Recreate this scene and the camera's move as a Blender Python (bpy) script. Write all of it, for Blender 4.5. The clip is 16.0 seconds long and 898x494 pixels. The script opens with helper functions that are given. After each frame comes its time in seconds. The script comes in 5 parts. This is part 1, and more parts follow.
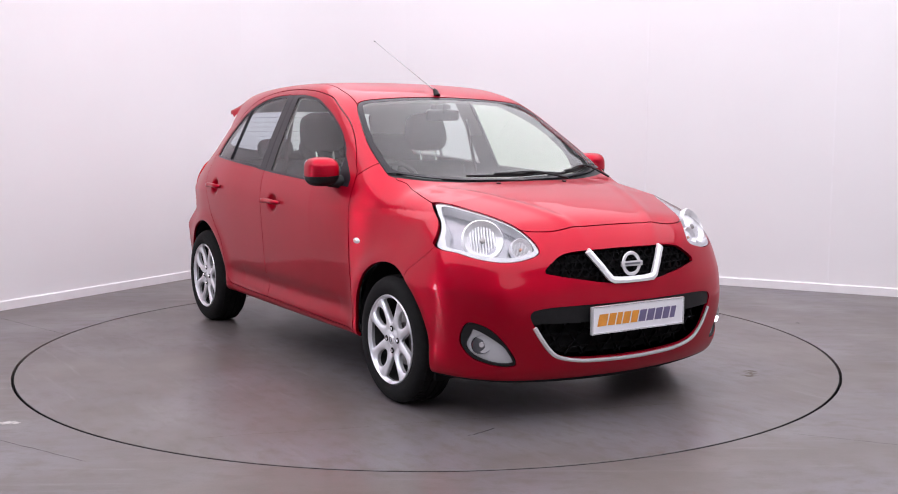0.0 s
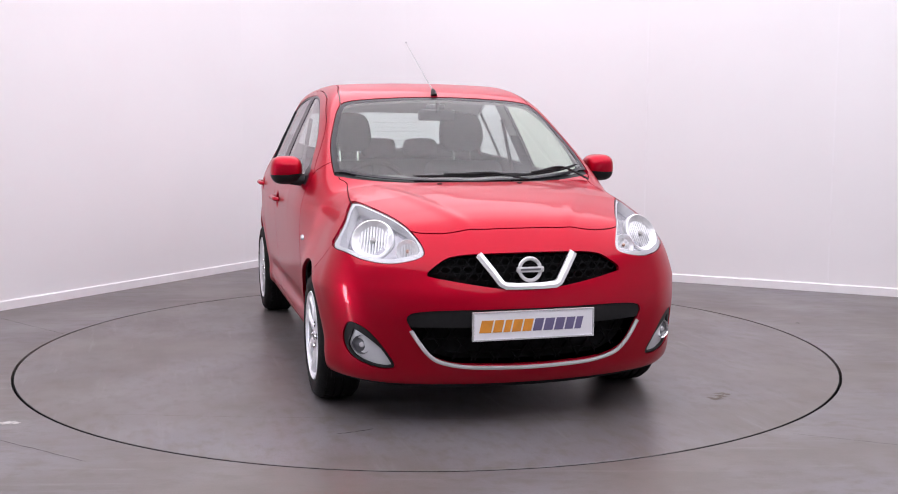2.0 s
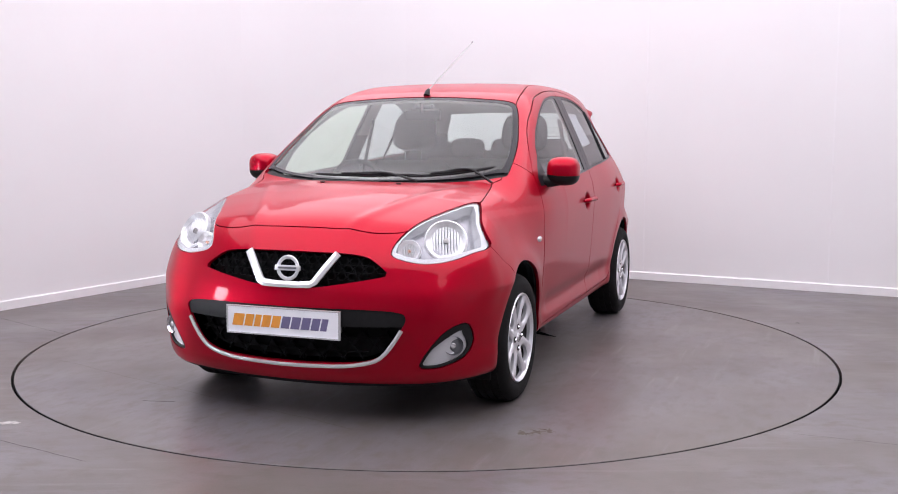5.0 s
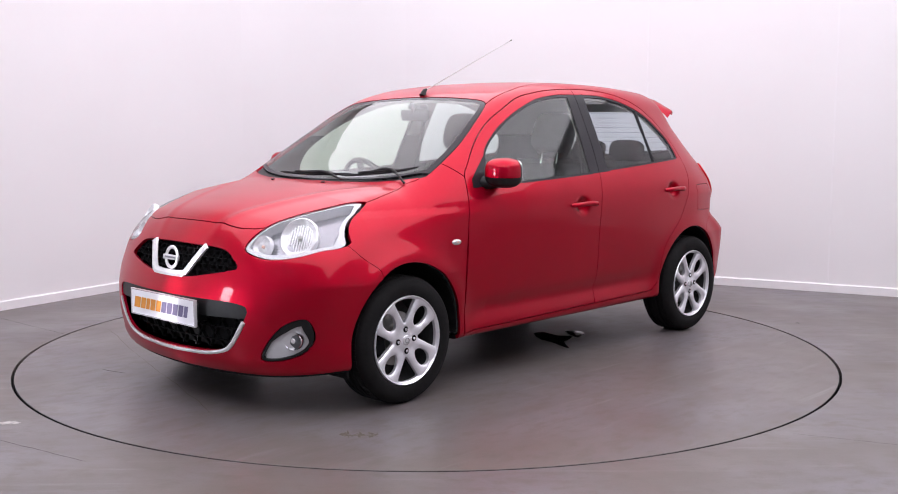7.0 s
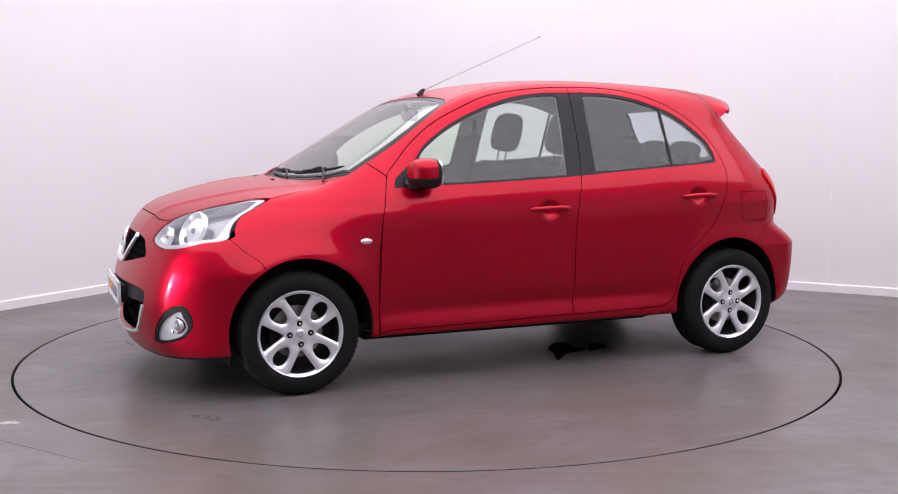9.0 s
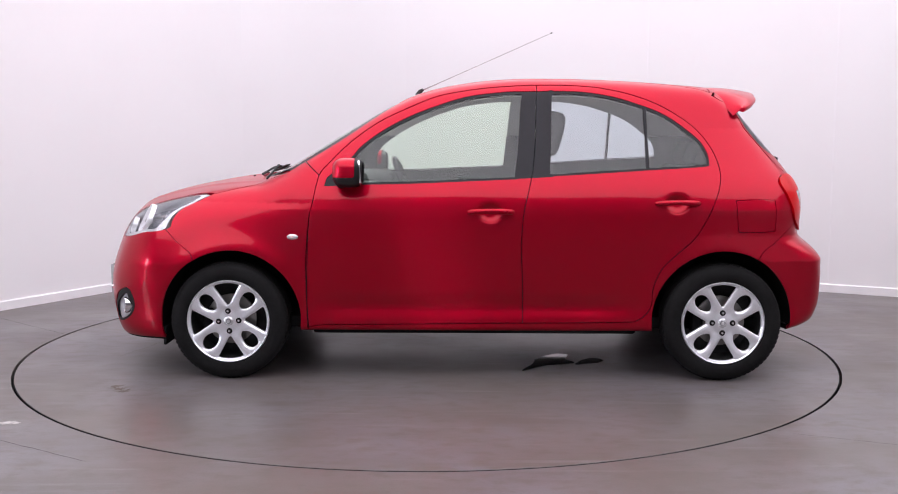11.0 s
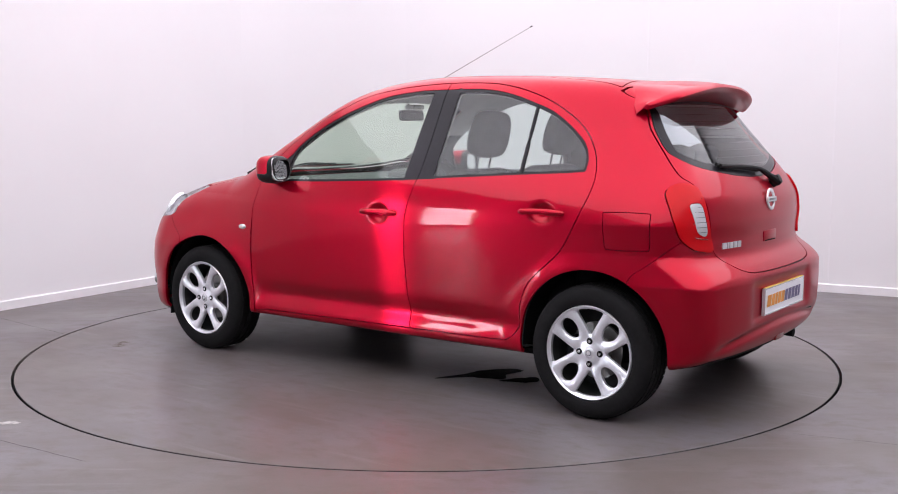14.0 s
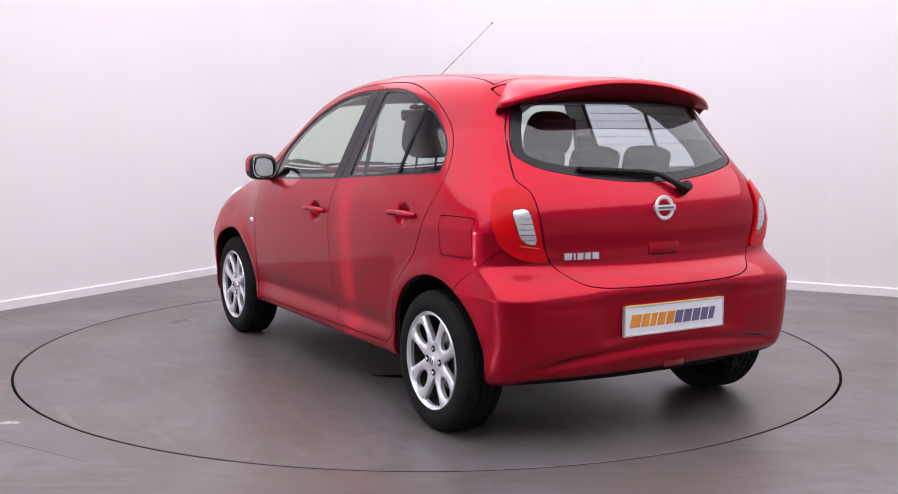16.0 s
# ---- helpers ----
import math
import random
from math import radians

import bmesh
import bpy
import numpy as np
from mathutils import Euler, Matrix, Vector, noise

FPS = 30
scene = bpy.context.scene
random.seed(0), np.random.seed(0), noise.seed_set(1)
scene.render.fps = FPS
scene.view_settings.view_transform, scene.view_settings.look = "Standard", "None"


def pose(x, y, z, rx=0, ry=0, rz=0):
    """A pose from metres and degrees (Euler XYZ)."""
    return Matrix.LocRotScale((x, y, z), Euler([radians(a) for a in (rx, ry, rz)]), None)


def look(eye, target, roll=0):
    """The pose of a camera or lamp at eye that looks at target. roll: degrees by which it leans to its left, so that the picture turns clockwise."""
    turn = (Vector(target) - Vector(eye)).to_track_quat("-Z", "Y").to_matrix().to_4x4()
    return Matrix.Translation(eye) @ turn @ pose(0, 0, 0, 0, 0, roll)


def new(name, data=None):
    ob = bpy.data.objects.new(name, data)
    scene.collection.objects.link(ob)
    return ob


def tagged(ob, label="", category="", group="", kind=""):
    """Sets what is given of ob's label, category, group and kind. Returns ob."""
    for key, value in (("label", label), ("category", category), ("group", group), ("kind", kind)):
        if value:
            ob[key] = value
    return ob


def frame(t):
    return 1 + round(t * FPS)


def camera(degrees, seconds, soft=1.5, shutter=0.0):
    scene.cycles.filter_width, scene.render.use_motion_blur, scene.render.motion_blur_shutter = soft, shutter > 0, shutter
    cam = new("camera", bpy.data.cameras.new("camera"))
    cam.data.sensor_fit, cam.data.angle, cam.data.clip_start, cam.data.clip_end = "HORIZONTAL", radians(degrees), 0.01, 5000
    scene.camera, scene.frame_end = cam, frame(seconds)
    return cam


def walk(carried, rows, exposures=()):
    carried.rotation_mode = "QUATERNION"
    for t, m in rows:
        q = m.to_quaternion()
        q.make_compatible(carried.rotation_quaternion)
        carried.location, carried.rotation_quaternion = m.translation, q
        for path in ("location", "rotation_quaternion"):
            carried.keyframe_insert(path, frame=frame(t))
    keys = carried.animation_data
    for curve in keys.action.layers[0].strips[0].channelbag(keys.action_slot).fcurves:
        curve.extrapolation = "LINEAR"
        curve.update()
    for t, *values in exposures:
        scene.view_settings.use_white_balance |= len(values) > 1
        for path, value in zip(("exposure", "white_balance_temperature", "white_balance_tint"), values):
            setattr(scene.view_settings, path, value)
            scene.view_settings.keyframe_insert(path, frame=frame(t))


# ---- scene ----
# ---- camera ----
cam = camera(46.15, 16.0, soft=1.0)
STAND = pose(0, -5.973, 1.260, 83.441, 0, -1.065) @ pose(0, 0, 0, 0, 0, 0.12)
walk(cam, [(0.0, STAND), (16.0, STAND)])

# ---- light: a closed white studio lit by added, unseen ceiling panels and a tall window beside the camera ----
world = bpy.data.worlds.new("world")
scene.world = world
world.use_nodes = True
world.node_tree.nodes["Background"].inputs[0].default_value = (0.9, 0.88, 0.95, 1)
world.node_tree.nodes["Background"].inputs[1].default_value = 0.02
scene.view_settings.exposure = 0.0
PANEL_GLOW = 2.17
OPENING_GLOW = 28.0
BEAM = 0.6


# ---- materials ----
def material(name, colour, rough=0.5, metal=0.0, coat=0.0, spread=0.0, scale=20.0, bump=0.0, bump_scale=200.0, stain=0.0, stain_scale=2.0, rough_spread=0.0, emit=0.0, spec=0.5, coat_rough=0.05):
    """Principled surface with fine and broad variation of colour, roughness and relief."""
    m = bpy.data.materials.new(name)
    m.use_nodes = True
    t = m.node_tree
    p = t.nodes["Principled BSDF"]
    p.inputs["Base Color"].default_value = (*colour, 1)
    p.inputs["Roughness"].default_value = rough
    p.inputs["Metallic"].default_value = metal
    p.inputs["Coat Weight"].default_value = coat
    p.inputs["Coat Roughness"].default_value = coat_rough
    p.inputs["Specular IOR Level"].default_value = spec
    if emit:
        p.inputs["Emission Color"].default_value = (*colour, 1)
        p.inputs["Emission Strength"].default_value = emit
    where = t.nodes.new("ShaderNodeTexCoord").outputs["Object"]

    def clouds(s, detail=5.0):
        n = t.nodes.new("ShaderNodeTexNoise")
        n.inputs["Scale"].default_value, n.inputs["Detail"].default_value = s, detail
        t.links.new(where, n.inputs["Vector"])
        return n.outputs["Fac"]

    def ramp(fac, lo, hi):
        r = t.nodes.new("ShaderNodeMapRange")
        r.inputs["From Min"].default_value, r.inputs["From Max"].default_value = 0.3, 0.7
        r.inputs["To Min"].default_value, r.inputs["To Max"].default_value = lo, hi
        t.links.new(fac, r.inputs["Value"])
        return r.outputs["Result"]
    value = None
    for amount, s in ((spread, scale), (stain, stain_scale)):
        if amount:
            f = ramp(clouds(s), 1 - amount, 1 + amount)
            if value is not None:
                k = t.nodes.new("ShaderNodeMath")
                k.operation = "MULTIPLY"
                t.links.new(value, k.inputs[0])
                t.links.new(f, k.inputs[1])
                f = k.outputs[0]
            value = f
    if value is not None:
        mul = t.nodes.new("ShaderNodeVectorMath")
        mul.operation = "SCALE"
        mul.inputs[0].default_value = colour
        t.links.new(value, mul.inputs["Scale"])
        t.links.new(mul.outputs[0], p.inputs["Base Color"])
    if rough_spread:
        t.links.new(ramp(clouds(stain_scale * 1.7), rough - rough_spread, rough + rough_spread), p.inputs["Roughness"])
    if bump:
        b = t.nodes.new("ShaderNodeBump")
        b.inputs["Strength"].default_value, b.inputs["Distance"].default_value = bump, 0.002
        t.links.new(clouds(bump_scale, 3.0), b.inputs["Height"])
        t.links.new(b.outputs["Normal"], p.inputs["Normal"])
    return m


def glass(name, tint, rough=0.0, gloss=1.0):
    """Clear sheet: tinted see-through with the gloss of a pane."""
    m = bpy.data.materials.new(name)
    m.use_nodes = True
    t = m.node_tree
    t.nodes.remove(t.nodes["Principled BSDF"])
    out = t.nodes["Material Output"]
    clear = t.nodes.new("ShaderNodeBsdfTransparent")
    clear.inputs["Color"].default_value = (*tint, 1)
    shine = t.nodes.new("ShaderNodeBsdfGlossy")
    shine.inputs["Roughness"].default_value = rough
    shine.inputs["Color"].default_value = (gloss, gloss, gloss, 1)
    # gloss of the two faces grows from 8 % head-on to full at a grazing angle
    lw = t.nodes.new("ShaderNodeLayerWeight")
    lw.inputs["Blend"].default_value = 0.5
    pw = t.nodes.new("ShaderNodeMath")
    pw.operation = "POWER"
    pw.inputs[1].default_value = 5.0
    t.links.new(lw.outputs["Facing"], pw.inputs[0])
    f = t.nodes.new("ShaderNodeMath")
    f.operation = "MULTIPLY_ADD"
    f.inputs[1].default_value, f.inputs[2].default_value = 0.85, 0.065
    t.links.new(pw.outputs[0], f.inputs[0])
    mix = t.nodes.new("ShaderNodeMixShader")
    t.links.new(f.outputs[0], mix.inputs[0])
    t.links.new(clear.outputs[0], mix.inputs[1])
    t.links.new(shine.outputs[0], mix.inputs[2])
    t.links.new(mix.outputs[0], out.inputs[0])
    return m


PAINT = material("red_metallic_paint", (0.415, 0.0006, 0.018), 0.38, 0.70, 0.42, spread=0.10, scale=700, stain=0.03, stain_scale=3, spec=0.05, coat_rough=0.05)
BLACK = material("black_plastic", (0.010, 0.010, 0.011), 0.45, spread=0.15, scale=60, spec=0.25)
GLOSS_BLACK = material("gloss_black_trim", (0.014, 0.013, 0.017), 0.3, spread=0.1, scale=40, spec=0.22)
SEAL = material("black_rubber_seal", (0.008, 0.008, 0.009), 0.75, spread=0.15, scale=80, spec=0.05)
RUBBER = material("tyre_rubber", (0.0085, 0.008, 0.0085), 0.8, spread=0.2, scale=60, stain=0.25, stain_scale=6, bump=0.3, bump_scale=400, spec=0.18)
ALLOY = material("silver_alloy", (0.82, 0.82, 0.86), 0.30, 0.6, coat=0.4, spread=0.04, scale=150, stain=0.05, stain_scale=12)
CHROME = material("chrome", (0.85, 0.85, 0.87), 0.08, 1.0, spread=0.03, scale=30)
SATIN = material("satin_silver", (0.78, 0.78, 0.80), 0.25, 0.45, spread=0.03, scale=60)
STEEL = material("brake_steel", (0.35, 0.34, 0.33), 0.35, 0.9, spread=0.15, scale=40)
UNDER = material("underbody_black", (0.012, 0.012, 0.013), 0.8, spread=0.3, scale=15, spec=0.1)
CLOTH = material("dark_seat_cloth", (0.026, 0.027, 0.032), 0.9, spread=0.10, scale=60, spec=0.1)
TRIM = material("grey_cabin_plastic", (0.075, 0.078, 0.085), 0.6, spread=0.1, scale=40, spec=0.25)
LINING = material("light_roof_lining", (0.50, 0.50, 0.48), 0.9, spread=0.06, scale=60)
REFLECTOR = material("lamp_reflector", (0.88, 0.88, 0.90), 0.3, 0.55, spread=0.08, scale=60, bump=0.5, bump_scale=90)
LAMP_GREY = material("lamp_bowl_grey", (0.11, 0.112, 0.125), 0.35, 0.3, spread=0.1, scale=25)
BARREL = material("dark_inner_rim", (0.05, 0.05, 0.052), 0.5, 0.5, spread=0.2, scale=30, spec=0.3)
LAMP_BOWL = material("lamp_bowl_silver", (0.34, 0.34, 0.37), 0.25, 0.75, spread=0.1, scale=25)
LAMP_WHITE = material("lamp_rim_white", (0.62, 0.63, 0.66), 0.25, 0.3, spread=0.04, scale=25)
RED_LENS = material("red_lamp_lens", (0.56, 0.0010, 0.006), 0.3, 0.0, coat=0.1, spread=0.03, scale=40, spec=0.15)
DARK_RED = material("dark_red_lens", (0.22, 0.004, 0.006), 0.15, coat=1.0, spread=0.1, scale=60)
CLEAR_LENS = material("ribbed_clear_lens", (0.70, 0.70, 0.72), 0.2, 0.5, spread=0.05, scale=40)
AMBER = material("amber_bulb_lens", (0.75, 0.42, 0.30), 0.2, 0.3, spread=0.1, scale=60)
WHITE_PLATE = material("white_plate", (0.88, 0.88, 0.92), 0.35, spread=0.02, scale=20)
ORANGE = material("orange_print", (0.80, 0.32, 0.04), 0.4, spread=0.12, scale=18)
PURPLE = material("purple_grey_print", (0.16, 0.14, 0.26), 0.4, spread=0.12, scale=18)
YELLOW = material("yellow_edge", (0.75, 0.55, 0.08), 0.4, spread=0.05, scale=30)
MIRROR = material("mirror_glass", (0.9, 0.9, 0.92), 0.02, 1.0, spread=0.01, scale=5)
GLASS = glass("car_glass", (0.80, 0.90, 0.81))
DARK_GLASS = glass("tinted_rear_glass", (0.74, 0.80, 0.82))
LENS = glass("lamp_cover", (0.95, 0.95, 0.96), gloss=0.5)
WALL = material("white_wall_paint", (0.82, 0.80, 0.815), 0.55, spread=0.012, scale=1.2, stain=0.012, stain_scale=0.4, bump=0.05, bump_scale=60)
# grey stands in for the dim, unlit end behind the camera
BACK_WALL = material("near_wall_dim_grey", (0.27, 0.262, 0.275), 0.7, spread=0.05, scale=2, stain=0.06, stain_scale=0.5)
# unseen side walls: their grey sets how bright the car's sides reflect
SIDE_WALL = material("side_wall_reflect_grey", (0.56, 0.55, 0.57), 0.6, spread=0.03, scale=2, stain=0.04, stain_scale=0.5)
SKIRT = material("white_gloss_skirting", (0.84, 0.82, 0.84), 0.35, spread=0.03, scale=6)
CEILING = material("white_ceiling", (0.80, 0.80, 0.80), 0.8, spread=0.02, scale=3)
DIFFUSER = material("added_panel_glow", (0.975, 0.952, 1.022), 0.5, emit=PANEL_GLOW)
OPENING = material("daylight_pane", (0.84, 0.88, 1.0), 0.5, emit=OPENING_GLOW)
CRACK = material("dark_crack", (0.05, 0.045, 0.045), 0.8, spread=0.3, scale=40)
CHALK = material("pale_scuff", (0.50, 0.48, 0.46), 0.8, spread=0.25, scale=40)
OIL = material("dark_wet_patch", (0.015, 0.014, 0.016), 0.06, spread=0.2, scale=20)
RUST = material("brown_scuff", (0.12, 0.095, 0.075), 0.6, spread=0.3, scale=60)


def floor_paint(name):
    """Grey-brown painted concrete, semi-gloss: warm and cool clouds, grit, worn streaks and fine relief."""
    m = material(name, (0.150, 0.134, 0.134), 0.33, bump=0.10, bump_scale=70)
    t = m.node_tree
    p = t.nodes["Principled BSDF"]
    where = t.nodes.new("ShaderNodeTexCoord").outputs["Object"]

    def clouds(scale, detail, stretch=(1, 1, 1)):
        k = t.nodes.new("ShaderNodeMapping")
        k.inputs["Scale"].default_value = stretch
        t.links.new(where, k.inputs["Vector"])
        n = t.nodes.new("ShaderNodeTexNoise")
        n.inputs["Scale"].default_value, n.inputs["Detail"].default_value = scale, detail
        n.inputs["Roughness"].default_value = 0.6
        t.links.new(k.outputs[0], n.inputs["Vector"])
        return n.outputs["Fac"]

    def blend(fac, lo, hi, a, b):
        r = t.nodes.new("ShaderNodeMapRange")
        r.interpolation_type = "SMOOTHSTEP"
        r.inputs["From Min"].default_value, r.inputs["From Max"].default_value = lo, hi
        t.links.new(fac, r.inputs["Value"])
        x = t.nodes.new("ShaderNodeMix")
        x.data_type = "RGBA"
        t.links.new(r.outputs[0], x.inputs["Factor"])
        for s, v in ((6, a), (7, b)):
            if isinstance(v, tuple):
                x.inputs[s].default_value = (*v, 1)
            else:
                t.links.new(v, x.inputs[s])
        return x.outputs[2]
    base = blend(clouds(0.8, 3), 0.30, 0.70, (0.130, 0.108, 0.097), (0.162, 0.150, 0.170))
    worn = blend(clouds(2.2, 3, (0.5, 2.0, 1)), 0.35, 0.95, base, (0.105, 0.088, 0.078))
    pale = blend(clouds(1.5, 2), 0.45, 1.1, worn, (0.21, 0.198, 0.200))
    blots = blend(clouds(9, 6, (1.0, 1.6, 1)), 0.42, 0.72, pale, (0.112, 0.094, 0.084))
    rubbed = blend(clouds(5, 6, (0.25, 3.0, 1)), 0.56, 0.80, blots, (0.205, 0.192, 0.192))
    grit = blend(clouds(160, 2), 0.15, 0.55, (0.100, 0.088, 0.084), rubbed)
    t.links.new(grit, p.inputs["Base Color"])
    r = t.nodes.new("ShaderNodeMapRange")
    r.inputs["From Min"].default_value, r.inputs["From Max"].default_value = 0.3, 0.7
    r.inputs["To Min"].default_value, r.inputs["To Max"].default_value = 0.28, 0.45
    t.links.new(clouds(1.1, 3), r.inputs["Value"])
    t.links.new(r.outputs[0], p.inputs["Roughness"])
    return m


FLOOR = floor_paint("painted_concrete")
DISC = floor_paint("painted_turntable")



# ---- mesh tools ----
def raw(name, verts, faces, mat, parent=None, label="", normals=None, smooth=True):
    """One mesh object from arrays of places and faces."""
    me = bpy.data.meshes.new(name)
    me.from_pydata([tuple(v) for v in np.asarray(verts, float).tolist()], [], [tuple(f) for f in (faces.tolist() if isinstance(faces, np.ndarray) else faces)])
    me.materials.append(mat)
    if smooth:
        me.polygons.foreach_set("use_smooth", [True] * len(me.polygons))
    if normals is not None:
        me.normals_split_custom_set_from_vertices(np.asarray(normals, float).tolist())
    ob = new(name, me)
    ob.parent = parent
    return tagged(ob, label)


def part(name, bm, mat, parent, label="", smooth=True, angle=40):
    """Links a bmesh as one mesh object under a thing or a part."""
    me = bpy.data.meshes.new(name)
    bmesh.ops.recalc_face_normals(bm, faces=bm.faces[:])
    for f in bm.faces:
        f.smooth = smooth
    for e in bm.edges:
        e.smooth = not (len(e.link_faces) == 2 and e.calc_face_angle(0) > radians(angle))
    bm.to_mesh(me)
    bm.free()
    me.materials.append(mat)
    ob = new(name, me)
    ob.parent = parent
    return tagged(ob, label)


def block(lo, hi, bevel=0.0, steps=2, bm=None, m=None):
    """A box with softened edges."""
    bm = bm or bmesh.new()
    made = bmesh.ops.create_cube(bm, size=1)["verts"]
    for v in made:
        v.co = Vector([lo[i] + (v.co[i] + 0.5) * (hi[i] - lo[i]) for i in range(3)])
    if bevel:
        es = list({e for v in made for e in v.link_edges})
        made = list({v for f in bmesh.ops.bevel(bm, geom=es, offset=bevel, segments=steps, affect="EDGES", profile=0.5)["faces"] for v in f.verts} | {v for v in made if v.is_valid})
    if m is not None:
        bmesh.ops.transform(bm, matrix=m, verts=made)
    return bm


def lathe(profile, n, axis_y=True, bm=None):
    """Turns (radius, along) pairs round the y axis; the faces run from pair to pair."""
    bm = bm or bmesh.new()
    rings = []
    for r, a in profile:
        rings.append([bm.verts.new((r * math.cos(2 * math.pi * k / n), a, r * math.sin(2 * math.pi * k / n))) for k in range(n)])
    for p, q in zip(rings, rings[1:]):
        for k in range(n):
            bm.faces.new((p[k], p[(k + 1) % n], q[(k + 1) % n], q[k]))
    for ring, (r, a) in ((rings[0], profile[0]), (rings[-1], profile[-1])):
        if r < 1e-4:
            bmesh.ops.remove_doubles(bm, verts=[v for v in ring if v.is_valid], dist=1e-3)
    return bm


def tube(points, radius, n=8, bm=None):
    """A round bar along points; radius may be a list."""
    bm = bm or bmesh.new()
    pts = [Vector(p) for p in points]
    rad = radius if isinstance(radius, (list, tuple)) else [radius] * len(pts)
    rings = []
    up = Vector((0, 0, 1))
    for i, p in enumerate(pts):
        d = (pts[min(i + 1, len(pts) - 1)] - pts[max(i - 1, 0)]).normalized()
        u = up if abs(d.z) < 0.9 else Vector((1, 0, 0))
        a = d.cross(u).normalized()
        b = a.cross(d)
        rings.append([bm.verts.new(p + (a * math.cos(2 * math.pi * k / n) + b * math.sin(2 * math.pi * k / n)) * rad[i]) for k in range(n)])
    for p, q in zip(rings, rings[1:]):
        for k in range(n):
            bm.faces.new((p[k], p[(k + 1) % n], q[(k + 1) % n], q[k]))
    bm.faces.new(rings[0][::-1])
    bm.faces.new(rings[-1])
    return bm


def spline(points, steps=6, closed=False):
    """A smooth line through points of any dimension."""
    p = np.array(points, float)
    n = len(p)
    out = []
    for i in range(n if closed else n - 1):
        a, b, c, d = (p[(i + k) % n] if closed else p[min(max(i + k, 0), n - 1)] for k in (-1, 0, 1, 2))
        for u in np.arange(steps) / steps:
            out.append(0.5 * (2 * b + (c - a) * u + (2 * a - 5 * b + 4 * c - d) * u * u + (3 * b - a - 3 * c + d) * u ** 3))
    if not closed:
        out.append(p[-1])
    return np.array(out)


def mirrored(points):
    """A half outline, from the middle line out and back to it, made whole in its first axis."""
    p = list(points)
    return p + [(-a, b) for a, b in reversed(p) if abs(a) > 1e-6]


def inside(outline, u, v):
    """Distance to a closed outline, below 0 within it."""
    q = np.asarray(outline, float)
    lo, hi = q.min(0) - 0.08, q.max(0) + 0.08
    res = np.full(u.shape, 0.08)
    near = (u > lo[0]) & (u < hi[0]) & (v > lo[1]) & (v < hi[1])
    x, y = u[near], v[near]
    best, odd = np.full(x.shape, 1e9), np.zeros(x.shape, bool)
    for (ax, ay), (bx, by) in zip(q, np.roll(q, -1, 0)):
        dx, dy = bx - ax, by - ay
        k = np.clip(((x - ax) * dx + (y - ay) * dy) / max(dx * dx + dy * dy, 1e-12), 0, 1)
        best = np.minimum(best, (x - ax - k * dx) ** 2 + (y - ay - k * dy) ** 2)
        if abs(dy) > 1e-12:
            odd ^= ((ay > y) != (by > y)) & (x < (by * 0 + dx) * (y - ay) / dy + ax)
    res[near] = np.sqrt(best) * np.where(odd, -1, 1)
    return res


def surface_net(fn, lo, hi, step):
    """A closed quad skin of fn = 0, symmetric in y."""
    gx, gy, gz = (np.arange(lo[i], hi[i] + step, step) for i in range(3))
    F = fn(gx[:, None, None], gy[None, :, None], gz[None, None, :])
    F = np.broadcast_to(F, (len(gx), len(gy), len(gz)))
    n = tuple(s - 1 for s in F.shape)
    acc, cnt = np.zeros(n + (3,)), np.zeros(n)
    base = np.stack(np.meshgrid(np.arange(n[0]), np.arange(n[1]), np.arange(n[2]), indexing="ij"), -1).astype(float)
    corner = lambda o: F[o[0]:o[0] + n[0], o[1]:o[1] + n[1], o[2]:o[2] + n[2]]
    for ax in range(3):
        for p in (0, 1):
            for q in (0, 1):
                a = [0, 0, 0]
                a[(ax + 1) % 3], a[(ax + 2) % 3] = p, q
                b = list(a)
                b[ax] = 1
                A, B = corner(a), corner(b)
                cross = (A < 0) != (B < 0)
                k = np.where(cross, A / np.where(cross, A - B, 1), 0)
                off = np.array(a, float)
                acc += np.where(cross[..., None], off, 0)
                acc[..., ax] += k
                cnt += cross
    has = cnt > 0
    index = np.full(n, -1)
    index[has] = np.arange(has.sum())
    V = (base[has] + acc[has] / cnt[has][:, None]) * step + np.array(lo)
    quads = []
    neg = F < 0
    for ax in range(3):
        s = [slice(0, -1) if i == ax else slice(1, -1) for i in range(3)]
        e = [slice(1, None) if i == ax else slice(1, -1) for i in range(3)]
        A, B = neg[tuple(s)], neg[tuple(e)]
        for flip, w in ((False, A & ~B), (True, ~A & B)):
            c = np.argwhere(w)
            for i in range(3):
                if i != ax:
                    c[:, i] += 1
            u, v = (ax + 1) % 3, (ax + 2) % 3
            d = np.zeros(3, int)
            ids = []
            for du, dv in ((-1, -1), (0, -1), (0, 0), (-1, 0)):
                d = c.copy()
                d[:, u] += du
                d[:, v] += dv
                ids.append(index[d[:, 0], d[:, 1], d[:, 2]])
            qd = np.stack(ids, 1)
            quads.append(qd[:, ::-1] if flip else qd)
    Q = np.concatenate(quads)
    return V, Q


